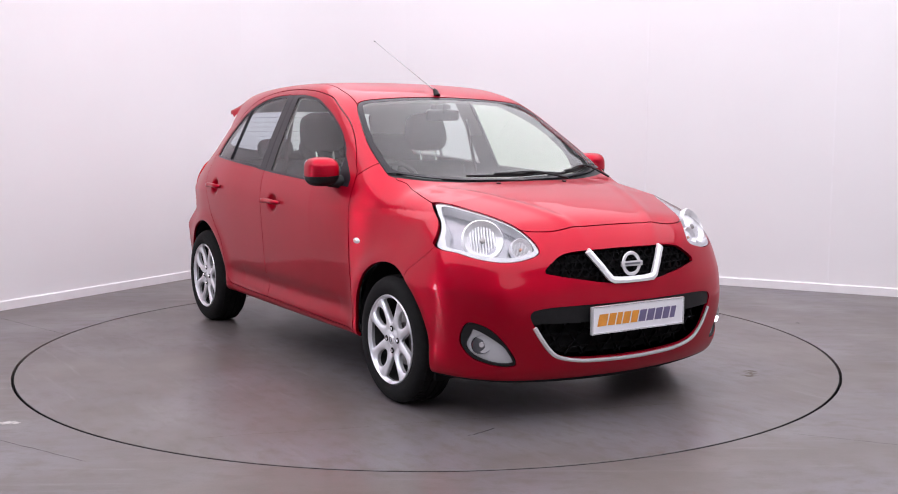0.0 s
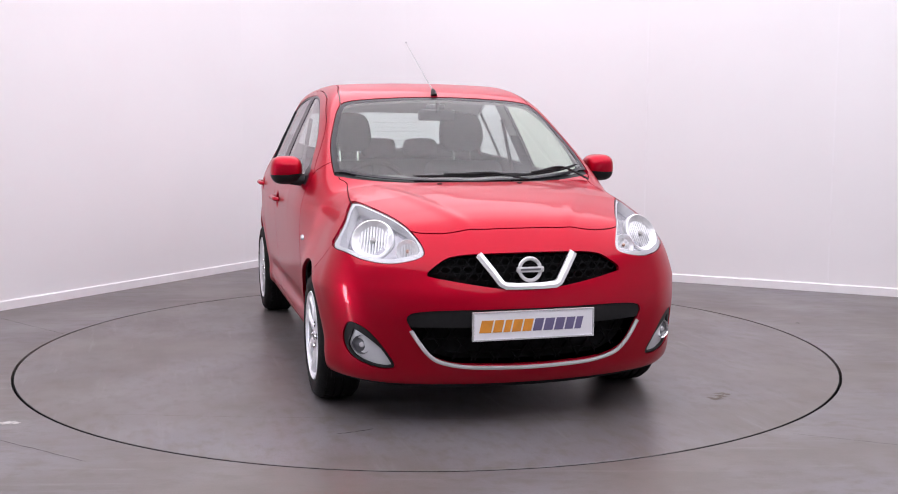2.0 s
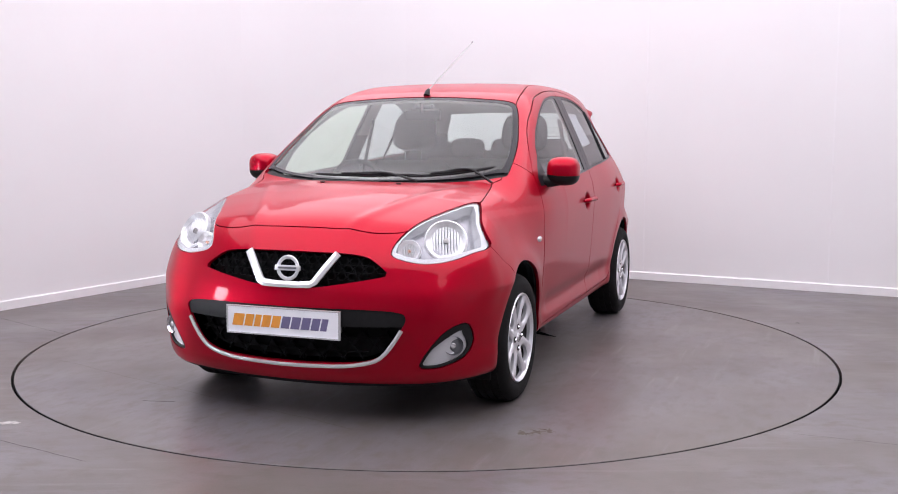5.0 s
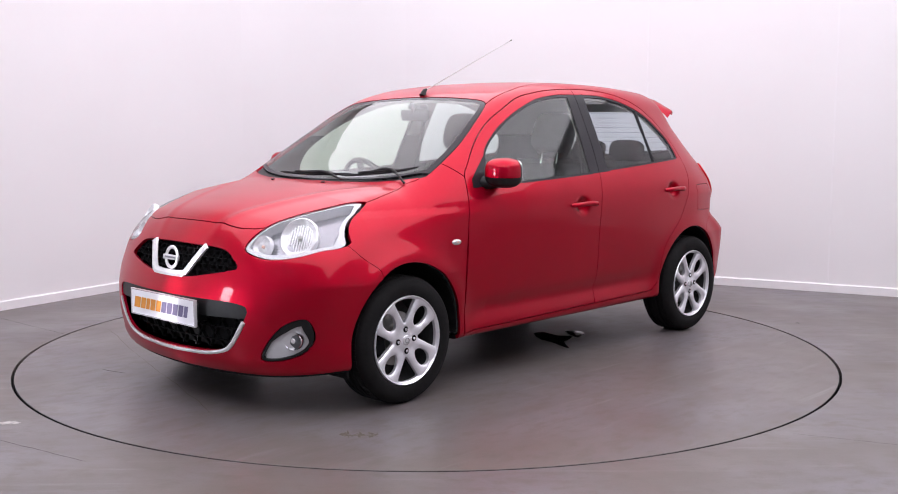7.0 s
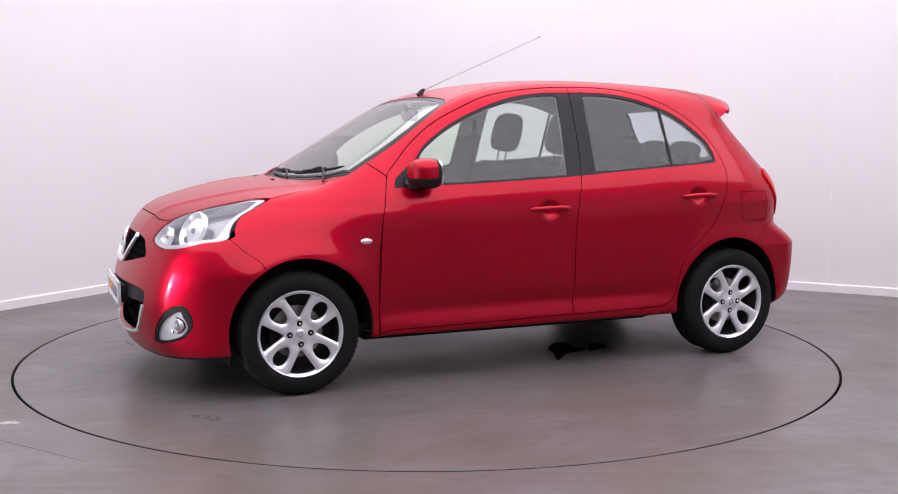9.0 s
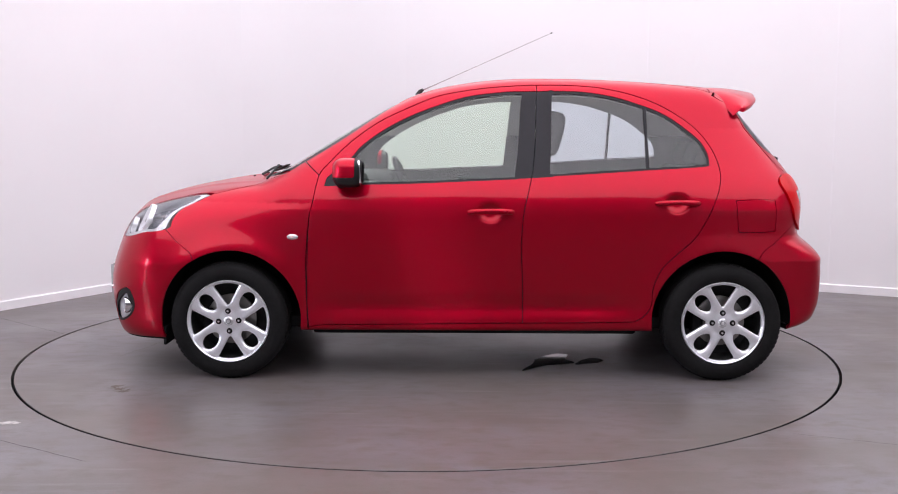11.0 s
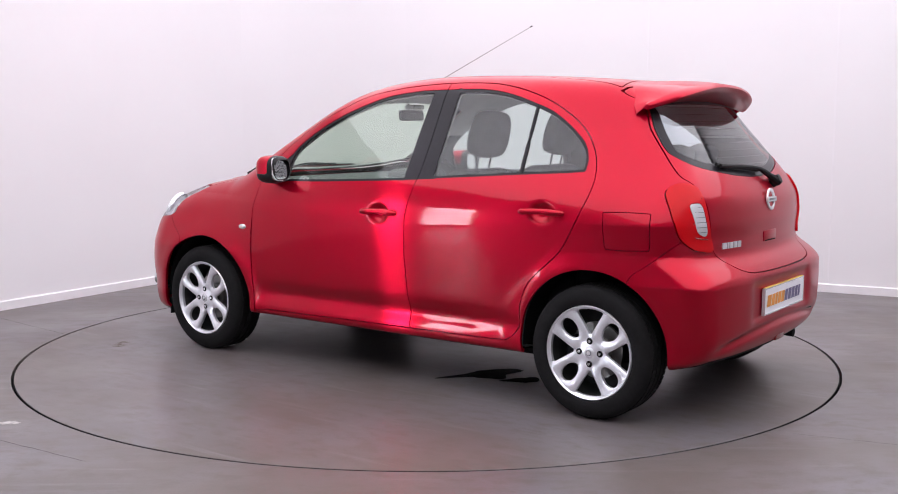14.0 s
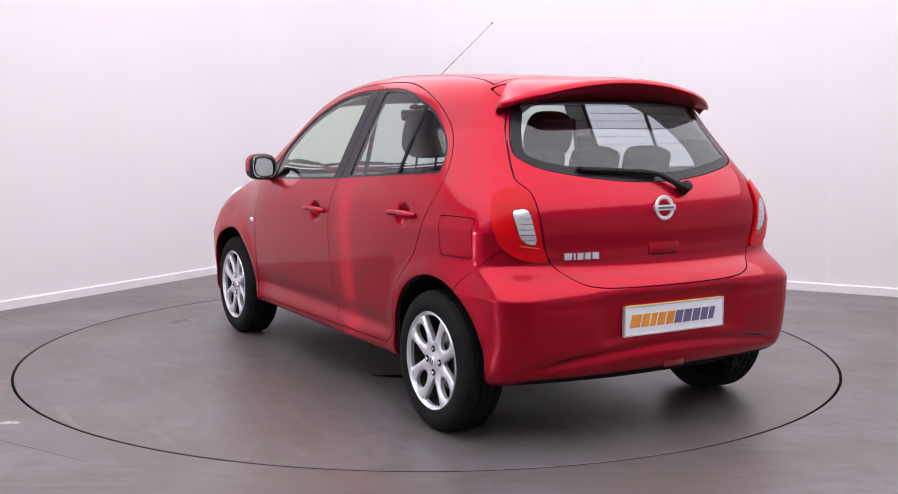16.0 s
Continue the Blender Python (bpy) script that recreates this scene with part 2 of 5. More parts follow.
def grad(fn, V, h=0.0015):
    out = np.zeros_like(V)
    for i in range(3):
        d = np.zeros(3)
        d[i] = h
        out[:, i] = (fn(*(V + d).T) - fn(*(V - d).T)) / (2 * h)
    return out


def cut(V, F, s):
    """The part of a triangle skin where s < 0, cut sharply at s = 0."""
    ins = s < 0
    t = ins[F]
    n = t.sum(1)
    faces = [F[n == 3]]
    keys, make = [], []

    def turn(sel, pick):
        f, m = F[sel], t[sel]
        k = np.argmax(m == pick, 1)
        r = np.arange(len(f))
        return f[r, k], f[r, (k + 1) % 3], f[r, (k + 2) % 3]
    a1, b1, c1 = turn(n == 1, True)
    a2, b2, c2 = turn(n == 2, False)
    pairs = np.concatenate([np.stack([a1, b1], 1), np.stack([a1, c1], 1), np.stack([a2, b2], 1), np.stack([a2, c2], 1)]) if len(a1) + len(a2) else np.zeros((0, 2), int)
    pairs = np.sort(pairs, 1)
    code = pairs[:, 0].astype(np.int64) * (len(V) + 1) + pairs[:, 1]
    u, first, inv = np.unique(code, return_index=True, return_inverse=True)
    inv = np.asarray(inv).ravel()
    e = pairs[first]
    k = s[e[:, 0]] / (s[e[:, 0]] - s[e[:, 1]])
    N = V[e[:, 0]] + (V[e[:, 1]] - V[e[:, 0]]) * k[:, None]
    inv = inv + len(V)
    l1, l2 = len(a1), len(a2)
    i1, i2, i3, i4 = inv[:l1], inv[l1:2 * l1], inv[2 * l1:2 * l1 + l2], inv[2 * l1 + l2:]
    faces += [np.stack([a1, i1, i2], 1), np.stack([i3, b2, c2], 1), np.stack([i3, c2, i4], 1)]
    F2 = np.concatenate(faces).astype(int)
    V2 = np.concatenate([V, N])
    used, inv2 = np.unique(F2, return_inverse=True)
    return V2[used], np.asarray(inv2).reshape(-1, 3)


def rim_of(F):
    """The open border edges of a triangle skin."""
    e = np.concatenate([F[:, [0, 1]], F[:, [1, 2]], F[:, [2, 0]]])
    k = np.sort(e, 1)
    _, idx, cnt = np.unique(k, axis=0, return_index=True, return_counts=True)
    return e[idx[cnt == 1]]


# ---- car body form: x forward from mid wheelbase, y to the car's left, z up ----
def curve(*knots):
    """A smooth curve through knots (position, value)."""
    k = np.array(sorted(knots), float)
    kx, ky = k[:, 0], k[:, 1]
    s = np.diff(ky) / np.diff(kx)
    m = np.concatenate([[s[0]], (s[1:] * np.diff(kx)[:-1] + s[:-1] * np.diff(kx)[1:]) / (kx[2:] - kx[:-2]), [s[-1]]])

    def value(v):
        v = np.asarray(v, float)
        c = np.clip(v, kx[0], kx[-1])
        i = np.clip(np.searchsorted(kx, c) - 1, 0, len(kx) - 2)
        h = kx[i + 1] - kx[i]
        u = (c - kx[i]) / h
        a, b = ky[i], ky[i + 1]
        return a * (1 + 2 * u) * (1 - u) ** 2 + m[i] * h * u * (1 - u) ** 2 + b * u * u * (3 - 2 * u) + m[i + 1] * h * u * u * (u - 1)
    return value


def smax(a, b, k):
    return np.maximum(a, b) + np.maximum(k - np.abs(a - b), 0) ** 2 / (4 * k)


SECTION = curve((0.16, 0.74), (0.22, 0.785), (0.28, 0.797), (0.34, 0.797), (0.44, 0.808), (0.60, 0.823), (0.74, 0.832), (0.84, 0.833),
                (0.91, 0.822), (0.97, 0.802), (1.05, 0.766), (1.17, 0.712), (1.32, 0.640), (1.44, 0.580), (1.54, 0.520))
TAPER_FRONT = curve((0.5, 0), (0.9, 0.002), (1.25, -0.006), (1.5, -0.010), (1.65, 0.012), (1.8, 0.07), (2.1, 0.22))
WING_SHOULDER = curve((0.4, 0), (0.8, 0.02), (1.1, 0.085), (1.4, 0.13), (1.7, 0.14), (2.1, 0.14))
TAPER_REAR = curve((-2.0, 0.15), (-1.7, 0.09), (-1.5, 0.058), (-1.3, 0.024), (-1.1, 0.010), (-0.8, 0), (-0.4, 0))
TAPER_HIGH = curve((-1.6, 0.16), (-1.3, 0.078), (-0.9, 0.012), (-0.4, 0), (0.2, 0), (0.45, 0.012), (0.7, 0.035), (1.0, 0.055))
TOP = curve((2.3, 0.30), (2.05, 0.60), (1.95, 0.71), (1.88, 0.785), (1.82, 0.832), (1.74, 0.872), (1.60, 0.916), (1.43, 0.952), (1.27, 0.979), (1.16, 0.992), (1.10, 1.000),
            (1.04, 1.022), (0.85, 1.132), (0.60, 1.281), (0.42, 1.380), (0.30, 1.432), (0.16, 1.470), (0.0, 1.496), (-0.2, 1.512), (-0.4, 1.514),
            (-0.7, 1.506), (-1.0, 1.487), (-1.3, 1.461), (-1.6, 1.43))
NOSE = curve((0.10, 1.80), (0.165, 1.89), (0.22, 1.93), (0.30, 1.953), (0.40, 1.966), (0.48, 1.966), (0.56, 1.950), (0.64, 1.922), (0.72, 1.893), (0.80, 1.862), (1.0, 1.76))
TAIL = curve((0.15, -1.56), (0.24, -1.70), (0.30, -1.765), (0.36, -1.79), (0.46, -1.800), (0.56, -1.800), (0.625, -1.792), (0.66, -1.765), (0.70, -1.722), (0.76, -1.712),
             (0.86, -1.716), (0.94, -1.702), (1.02, -1.655), (1.10, -1.592), (1.20, -1.512), (1.30, -1.425), (1.45, -1.30))


def body(x, y, z):
    """Below 0 inside the closed body."""
    ay = np.abs(y)
    rise = 0.035 * np.clip((-0.2 - x) / 1.0, 0, 1) ** 1.5
    low = np.clip((0.72 - z) / 0.12, 0, 1)
    wide = SECTION(z - rise) - TAPER_FRONT(x) - TAPER_REAR(x) * (1 - 0.5 * low) - WING_SHOULDER(x) * np.clip((z - 0.58) / 0.3, 0, 1) ** 1.2
    high = np.clip((z - 0.85) / 0.4, 0, 1)
    wide = wide - TAPER_HIGH(x) * high
    for cx in (1.21, -1.22):
        r = np.hypot(x - cx, z - 0.30)
        wide = wide + 0.010 * np.exp(-((r - 0.36) / 0.055) ** 2)
    # long hollow along the foot of the doors
    wide = wide - 0.016 * np.exp(-((z - 0.372) / 0.046) ** 2) * np.clip((0.86 - x) / 0.2, 0, 1) * np.clip((x + 0.9) / 0.3, 0, 1)
    # finger hollows behind the door handles
    for cx, cz in ((-0.072, 0.838), (-0.985, 0.884)):
        wide = wide - 0.026 * np.exp(-(((x - cx) / 0.050) ** 2 + ((z - cz) / 0.040) ** 2) ** 2)
    side = ay - wide
    front = x - (NOSE(z) - 0.26 * ay ** 2 - 0.30 * ay ** 6)
    rear = TAIL(z) + (0.17 - 0.07 * low) * ay ** 2 + (0.25 - 0.1 * low) * ay ** 6 - x
    # recess for the rear plate, and the fold along the foot of the rear bumper
    soft = lambda v: 1 / (1 + np.exp(-np.clip(v, -30, 30)))
    rear = rear + 0.018 * soft((0.37 - ay) / 0.018) * soft((z - 0.405) / 0.012) * soft((0.592 - z) / 0.010)
    rear = rear + 0.018 * soft((0.62 - ay) / 0.03) * np.exp(-((z - 0.385 + 0.13 * ay ** 2) / 0.020) ** 2)
    bonnet = np.clip((x - 1.0) / 0.3, 0, 1)
    crease = 0.006 * bonnet * np.exp(-((ay - 0.55 + 0.43 * (x - 1.05)) / 0.035) ** 2)
    top = (z - TOP(x) - crease + (0.055 + 0.03 * bonnet + 0.13 * np.clip((x - 1.4) / 0.4, 0, 1)) * ay ** 2 + 0.16 * ay ** 6) * 0.88
    under = 0.160 + 0.035 * np.clip(ay / 0.8, 0, 1) ** 2 + 0.09 * np.clip((-1.3 - x) / 0.4, 0, 1) + 0.05 * np.clip((1.3 - x) / 0.4, 0, 1) * np.clip((x + 1.3) / 0.4, 0, 1) - z
    f = smax(front, side, 0.12)
    f = smax(f, rear, 0.10)
    f = smax(f, top, 0.09)
    return smax(f, under, 0.03)


# ---- the room: two white walls meeting behind the turntable, closed round the camera ----
CORNER = Vector((-1.098, 4.145, 0))
ROOM = pose(CORNER.x, CORNER.y, 0, 0, 0, -27.76)
ROOM_LEFT = pose(CORNER.x, CORNER.y, 0, 0, 0, -31.75)
WIDE, DEEP, HIGH = 9.6, 11.0, 3.3
DISC_R = 2.232
COVE = 1.0


def structure(name, bm, mat, label, m=None):
    ob = part(name, bm, mat, None, label, smooth=False)
    if m is not None:
        ob.matrix_world = m
    return tagged(ob, label, "structure", kind="structure")


def build_room():
    # floor with a round pit for the turntable
    bm = bmesh.new()
    n = 180
    inner = [bm.verts.new((DISC_R * math.cos(2 * math.pi * k / n), DISC_R * math.sin(2 * math.pi * k / n), 0)) for k in range(n)]
    deep = [bm.verts.new((v.co.x, v.co.y, -0.12)) for v in inner]
    outer = [bm.verts.new((16 * math.cos(2 * math.pi * k / n), 16 * math.sin(2 * math.pi * k / n), 0)) for k in range(n)]
    for k in range(n):
        j = (k + 1) % n
        bm.faces.new((inner[k], inner[j], outer[j], outer[k]))
        bm.faces.new((deep[k], deep[j], inner[j], inner[k]))
    bm.faces.new(deep)
    floor = structure("floor", bm, FLOOR, "grey-brown painted concrete floor, semi-gloss with faint stains")
    for f in floor.data.polygons:
        f.use_smooth = False
    t = 0.15
    for name, lo, hi in (("wall_left", (-t, -6.2, 0), (0, -COVE + 0.002, HIGH)), ("wall_left_rear", (-t, -DEEP - 0.9, 0), (0, -6.2, HIGH)), ("wall_right", (COVE - 0.002, 0, 0), (WIDE, t, HIGH)),
                         ("wall_near", (-1.2, -DEEP - t, 0), (WIDE + t, -DEEP, HIGH)), ("wall_far_side", (WIDE, -DEEP, 0), (WIDE + t, t, HIGH))):
        mat, label = WALL, "plain white painted studio wall"
        # unseen near wall: low light there is put into its grey
        if name == "wall_near":
            mat, label = BACK_WALL, "unseen near wall, mid grey in place of a dim studio end"
        # white walls toned down out of view to shape light on the car
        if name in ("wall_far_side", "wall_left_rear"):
            mat, label = SIDE_WALL, "unseen side wall, pale grey set for reflections on the car"
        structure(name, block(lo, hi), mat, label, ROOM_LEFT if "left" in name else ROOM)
    structure("ceiling", block((-1.3, -DEEP - t, HIGH), (WIDE + t, t, HIGH + t)), CEILING, "plain white studio ceiling", ROOM)
    # rounded corner between the two white walls
    a, b = ROOM_LEFT @ Vector((0, -COVE, 0)), ROOM @ Vector((COVE, 0, 0))
    bend = [(1 - u) ** 2 * a + 2 * u * (1 - u) * CORNER + u * u * b for u in np.linspace(0, 1, 25)]
    out = (CORNER - (a + b) / 2).normalized()
    bm = bmesh.new()
    rows = [[bm.verts.new(q) for q in (p, p + Vector((0, 0, HIGH)), p + out * 0.15 + Vector((0, 0, HIGH)), p + out * 0.15)] for p in bend]
    for p, q in zip(rows, rows[1:]):
        for k in range(4):
            bm.faces.new((p[k], p[(k + 1) % 4], q[(k + 1) % 4], q[k]))
    tagged(part("wall_corner", bm, WALL, None, "rounded white corner joining two studio walls"), "rounded white corner joining two studio walls", "structure", kind="structure")
    bm = bmesh.new()
    rows = [[bm.verts.new(q) for q in (p - out * 0.016, p - out * 0.016 + Vector((0, 0, 0.058)), p - out * 0.008 + Vector((0, 0, 0.065)), p + Vector((0, 0, 0.065)))] for p in bend]
    for p, q in zip(rows, rows[1:]):
        for k in range(3):
            bm.faces.new((p[k], p[k + 1], q[k + 1], q[k]))
    tagged(part("baseboard_corner", bm, SKIRT, None, "low white skirting board in the rounded corner"), "low white skirting board in the rounded corner", "structure", kind="structure")
    # skirting boards with a chamfered top
    for name, m, length in (("baseboard_left", ROOM_LEFT @ pose(0, 0, 0, 0, 0, -90), DEEP), ("baseboard_right", ROOM @ pose(0, 0, 0, 0, 0, 0), WIDE)):
        bm = bmesh.new()
        s = 1 if "left" in name else -1
        prof = [(0, 0), (0.015 * s, 0), (0.015 * s, 0.058), (0.008 * s, 0.065), (0, 0.065)]
        a = [bm.verts.new((COVE, y, z)) for y, z in prof]
        b = [bm.verts.new((length, y, z)) for y, z in prof]
        for k in range(5):
            bm.faces.new((a[k], a[(k + 1) % 5], b[(k + 1) % 5], b[k]))
        bm.faces.new(a)
        bm.faces.new(b)
        structure(name, bm, SKIRT, "low white gloss skirting board along the wall", m)
    # fine joints between the wall boards
    for along in (3.23, 4.68, 6.3, 7.9):
        structure("trim", block((along, -0.0025, 0.077), (along + 0.012, 0.0, HIGH)), SKIRT, "thin white cover strip over a wall joint", ROOM)


# Unseen panels, added so that the whole ceiling glows over car and walls.
def added_ceiling_glow(u, v, w, d):
    thing = new("added_ceiling_glow")
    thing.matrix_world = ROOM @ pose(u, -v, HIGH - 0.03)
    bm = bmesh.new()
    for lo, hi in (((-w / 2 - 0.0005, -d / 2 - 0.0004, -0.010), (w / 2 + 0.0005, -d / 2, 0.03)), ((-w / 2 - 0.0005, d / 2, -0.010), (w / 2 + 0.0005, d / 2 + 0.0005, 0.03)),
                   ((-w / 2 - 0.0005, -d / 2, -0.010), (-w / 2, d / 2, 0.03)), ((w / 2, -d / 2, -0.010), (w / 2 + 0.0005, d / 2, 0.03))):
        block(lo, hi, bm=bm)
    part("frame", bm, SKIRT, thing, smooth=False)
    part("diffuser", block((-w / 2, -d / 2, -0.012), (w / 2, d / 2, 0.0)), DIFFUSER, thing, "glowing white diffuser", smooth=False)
    return tagged(thing, "large flat white glowing panel, added unseen under the studio ceiling", "ceiling light", "ceiling light panels")


def daylight_opening():
    """A tall glazed opening in the side wall behind the camera."""
    m = ROOM_LEFT @ pose(0.006, -8.05, 0)
    thing = new("window_1")
    thing.matrix_world = m
    w, lo_z, hi_z = 0.34, 0.10, 1.85
    bars = [lo_z, 0.50, 0.90, 1.30, hi_z - 0.05]
    for a, b in zip(bars, bars[1:]):
        part("pane", block((0, -w, a + 0.05), (0.01, w, b)), OPENING, thing, "bright daylit pane", smooth=False)
    for a in bars:
        part("window_frame", block((0, -w, a), (0.04, w, a + 0.05), 0.004), SKIRT, thing, smooth=False)
    for a in (-w - 0.05, w):
        part("window_frame", block((0, a, lo_z), (0.05, a + 0.05, hi_z), 0.004), SKIRT, thing, smooth=False)
    # the low daylight that falls through it across the turntable
    lamp = bpy.data.lights.new("daylight", "AREA")
    lamp.shape, lamp.size, lamp.size_y, lamp.spread = "RECTANGLE", 0.12, 1.2, radians(1.4)
    lamp.energy, lamp.color = BEAM, (1.0, 0.93, 0.97)
    ray = new("daylight", lamp)
    eye = ROOM_LEFT @ Vector((0.086, -8.1, 0.95))
    ray.matrix_world = look(eye, (-0.25, -0.93, 0.62))
    tagged(thing, "tall white-framed window letting daylight in", "window", kind="structure")


# ---- the turntable ----
def smear(points, z, rng, mat, parent, name, label, rough=0.012):
    """A thin ragged patch lying on the floor."""
    line = spline(points, 7, True)
    bm = bmesh.new()
    mid = line.mean(0)
    top = []
    for p in line:
        d = (p - mid) / (np.linalg.norm(p - mid) + 1e-6)
        q = p + d * rng.normal(0, rough)
        top.append(bm.verts.new((q[0], q[1], z)))
    bm.faces.new(top)
    return part(name, bm, mat, parent, label, smooth=False)


def streak(a, b, z, width, rng, mat, parent, name, label, wander=0.002, n=14):
    """A thin uneven line on the floor."""
    a, b = np.array(a, float), np.array(b, float)
    d = (b - a) / np.linalg.norm(b - a)
    s = np.array((-d[1], d[0]))
    bm = bmesh.new()
    rows = []
    off = 0
    for k in range(n):
        p = a + (b - a) * k / (n - 1)
        off += rng.normal(0, wander)
        w = width * rng.uniform(0.35, 1.0) * (0.3 if k in (0, n - 1) else 1)
        rows.append([bm.verts.new((*(p + s * (off + e * w / 2)), z)) for e in (-1, 1)])
    for p, q in zip(rows, rows[1:]):
        bm.faces.new((p[0], p[1], q[1], q[0]))
    return part(name, bm, mat, parent, label, smooth=False)


def build_turntable():
    rng = np.random.default_rng(4)
    thing = new("turntable")
    r = DISC_R - 0.014
    n = 180
    bm = bmesh.new()
    rings = []
    for rr, z in ((r, -0.06), (r, -0.003), (r - 0.003, 0.0), (r * 0.5, 0.0)):
        rings.append([bm.verts.new((rr * math.cos(2 * math.pi * k / n), rr * math.sin(2 * math.pi * k / n), z)) for k in range(n)])
    for p, q in zip(rings, rings[1:]):
        for k in range(n):
            bm.faces.new((p[k], p[(k + 1) % n], q[(k + 1) % n], q[k]))
    bm.faces.new(rings[-1])
    part("deck", bm, DISC, thing, "round grey-brown painted deck")
    # black lining added inside the open slot in place of its shade
    bm = bmesh.new()
    rings = []
    for rr, z in ((r - 0.001, -0.002), (r + 0.002, -0.004), (r + 0.002, -0.055)):
        rings.append([bm.verts.new((rr * math.cos(2 * math.pi * k / n), rr * math.sin(2 * math.pi * k / n), z)) for k in range(n)])
    for p, q in zip(rings, rings[1:]):
        for k in range(n):
            bm.faces.new((p[k], p[(k + 1) % n], q[(k + 1) % n], q[k]))
    part("slot_shade", bm, SEAL, thing, "black lining that stands in for shade in the slot")
    for k, (x, y) in enumerate(((1.42, 1.08), (1.455, 1.04), (1.49, 1.0))):
        smear([(x - 0.02, y - 0.03), (x + 0.022, y - 0.012), (x + 0.015, y + 0.022), (x - 0.015, y + 0.015)], 0.0015, rng, RUST, thing, "scuff", "small dark brown scuff")
    streak((1.60, -0.80), (1.57, -0.64), 0.0015, 0.010, rng, CRACK, thing, "scratch", "short dark scratch")
    smear([(-0.50, 0.62), (-0.56, 0.46), (-0.60, 0.33), (-0.70, 0.21), (-0.77, 0.22), (-0.75, 0.34), (-0.79, 0.42), (-0.73, 0.46), (-0.62, 0.50)], 0.0018, rng, OIL, thing, "wet_patch", "dark wet patch", 0.004)
    smear([(-0.79, 0.47), (-0.83, 0.37), (-0.90, 0.30), (-0.95, 0.36), (-0.91, 0.43), (-0.85, 0.45)], 0.0018, rng, OIL, thing, "wet_patch", "dark wet patch", 0.003)
    streak((1.05, -1.75), (1.75, 0.3), 0.0012, 0.003, rng, RUST, thing, "scratch", "long faint scratch", 0.004, 30)
    return tagged(thing, "round motor turntable flush with the floor, thin dark slot round it", "turntable")


def floor_marks():
    rng = np.random.default_rng(9)
    marks = new("floor_crack")
    streak((-2.82, 0.90), (-2.20, 0.36), 0.0012, 0.004, rng, CRACK, marks, "crack", "", 0.0015, 24)
    tagged(marks, "thin dark crack in the painted concrete floor", "crack")
    marks = new("floor_crack")
    streak((1.50, -1.765), (2.05, -1.99), 0.0012, 0.004, rng, CRACK, marks, "crack", "", 0.0015, 24)
    tagged(marks, "thin dark crack in the painted concrete floor", "crack")
    marks = new("floor_crack")
    streak((-1.75, -1.80), (-1.30, -2.10), 0.0012, 0.004, rng, CRACK, marks, "crack", "", 0.0015, 24)
    tagged(marks, "faint dark crack in the painted concrete floor", "crack")
    marks = new("floor_scuff")
    for k in range(5):
        x, y = -1.80 + rng.normal(0, 0.025), -1.585 + rng.normal(0, 0.018)
        smear([(x - 0.03, y), (x, y - 0.014), (x + 0.03, y + 0.004), (x, y + 0.014)], 0.0012 + 0.0003 * k, rng, CHALK, marks, "chip", "", 0.006)
    tagged(marks, "pale chipped spot in the floor paint", "scuff")
    marks = new("floor_scuff")
    smear([(1.36, 1.03), (1.38, 1.02), (1.39, 1.04), (1.37, 1.045)], 0.0012, rng, CRACK, marks, "spot", "", 0.002)
    marks.location = (1.0, -0.35, 0)
    tagged(marks, "tiny dark spot on the painted floor", "scuff")


# ---- the car ----
def half(points):
    return spline(points, 5, True)


DOOR_LINE = spline([(0.829, 0.287), (0.822, 0.75), (0.800, 0.89), (0.773, 1.016), (0.729, 1.072), (0.621, 1.18), (0.481, 1.28), (0.338, 1.349), (0.196, 1.407),
                    (0.052, 1.436), (-0.093, 1.454), (-0.309, 1.466), (-0.525, 1.462), (-0.666, 1.445), (-0.807, 1.41), (-0.946, 1.353), (-1.085, 1.261),
                    (-1.165, 1.163), (-1.201, 1.067), (-1.201, 0.986), (-1.170, 0.892), (-1.125, 0.796), (-1.073, 0.713), (-0.980, 0.628), (-0.913, 0.557),
                    (-0.875, 0.458), (-0.870, 0.371), (-0.811, 0.307), (-0.700, 0.292), (0.0, 0.284), (0.75, 0.275)], 4, True)
FRONT_PANE = spline([(0.600, 0.990), (0.592, 1.112), (0.475, 1.214), (0.333, 1.292), (0.191, 1.349), (0.049, 1.393), (-0.094, 1.414), (-0.222, 1.420), (-0.228, 1.38), (-0.198, 1.05), (-0.19, 1.014),
                     (-0.15, 1.010), (0.30, 0.990), (0.56, 0.984)], 4, True)
REAR_PANE = spline([(-0.384, 1.40), (-0.39, 1.422), (-0.524, 1.421), (-0.665, 1.401), (-0.805, 1.361), (-0.945, 1.305), (-1.082, 1.205), (-1.130, 1.144), (-1.142, 1.085),
                    (-1.11, 1.072), (-0.84, 1.056), (-0.40, 1.028), (-0.368, 1.032), (-0.37, 1.10)], 4, True)
PILLAR = [(-0.20, 1.434), (-0.17, 1.000), (-0.385, 1.012), (-0.41, 1.436)]
MIRROR_FOOT = [(0.747, 0.962), (0.735, 1.005), (0.60, 1.118), (0.57, 0.972)]
B_GAP = curve((0.28, -0.236), (0.39, -0.236), (0.845, -0.238), (1.02, -0.277), (1.46, -0.309))
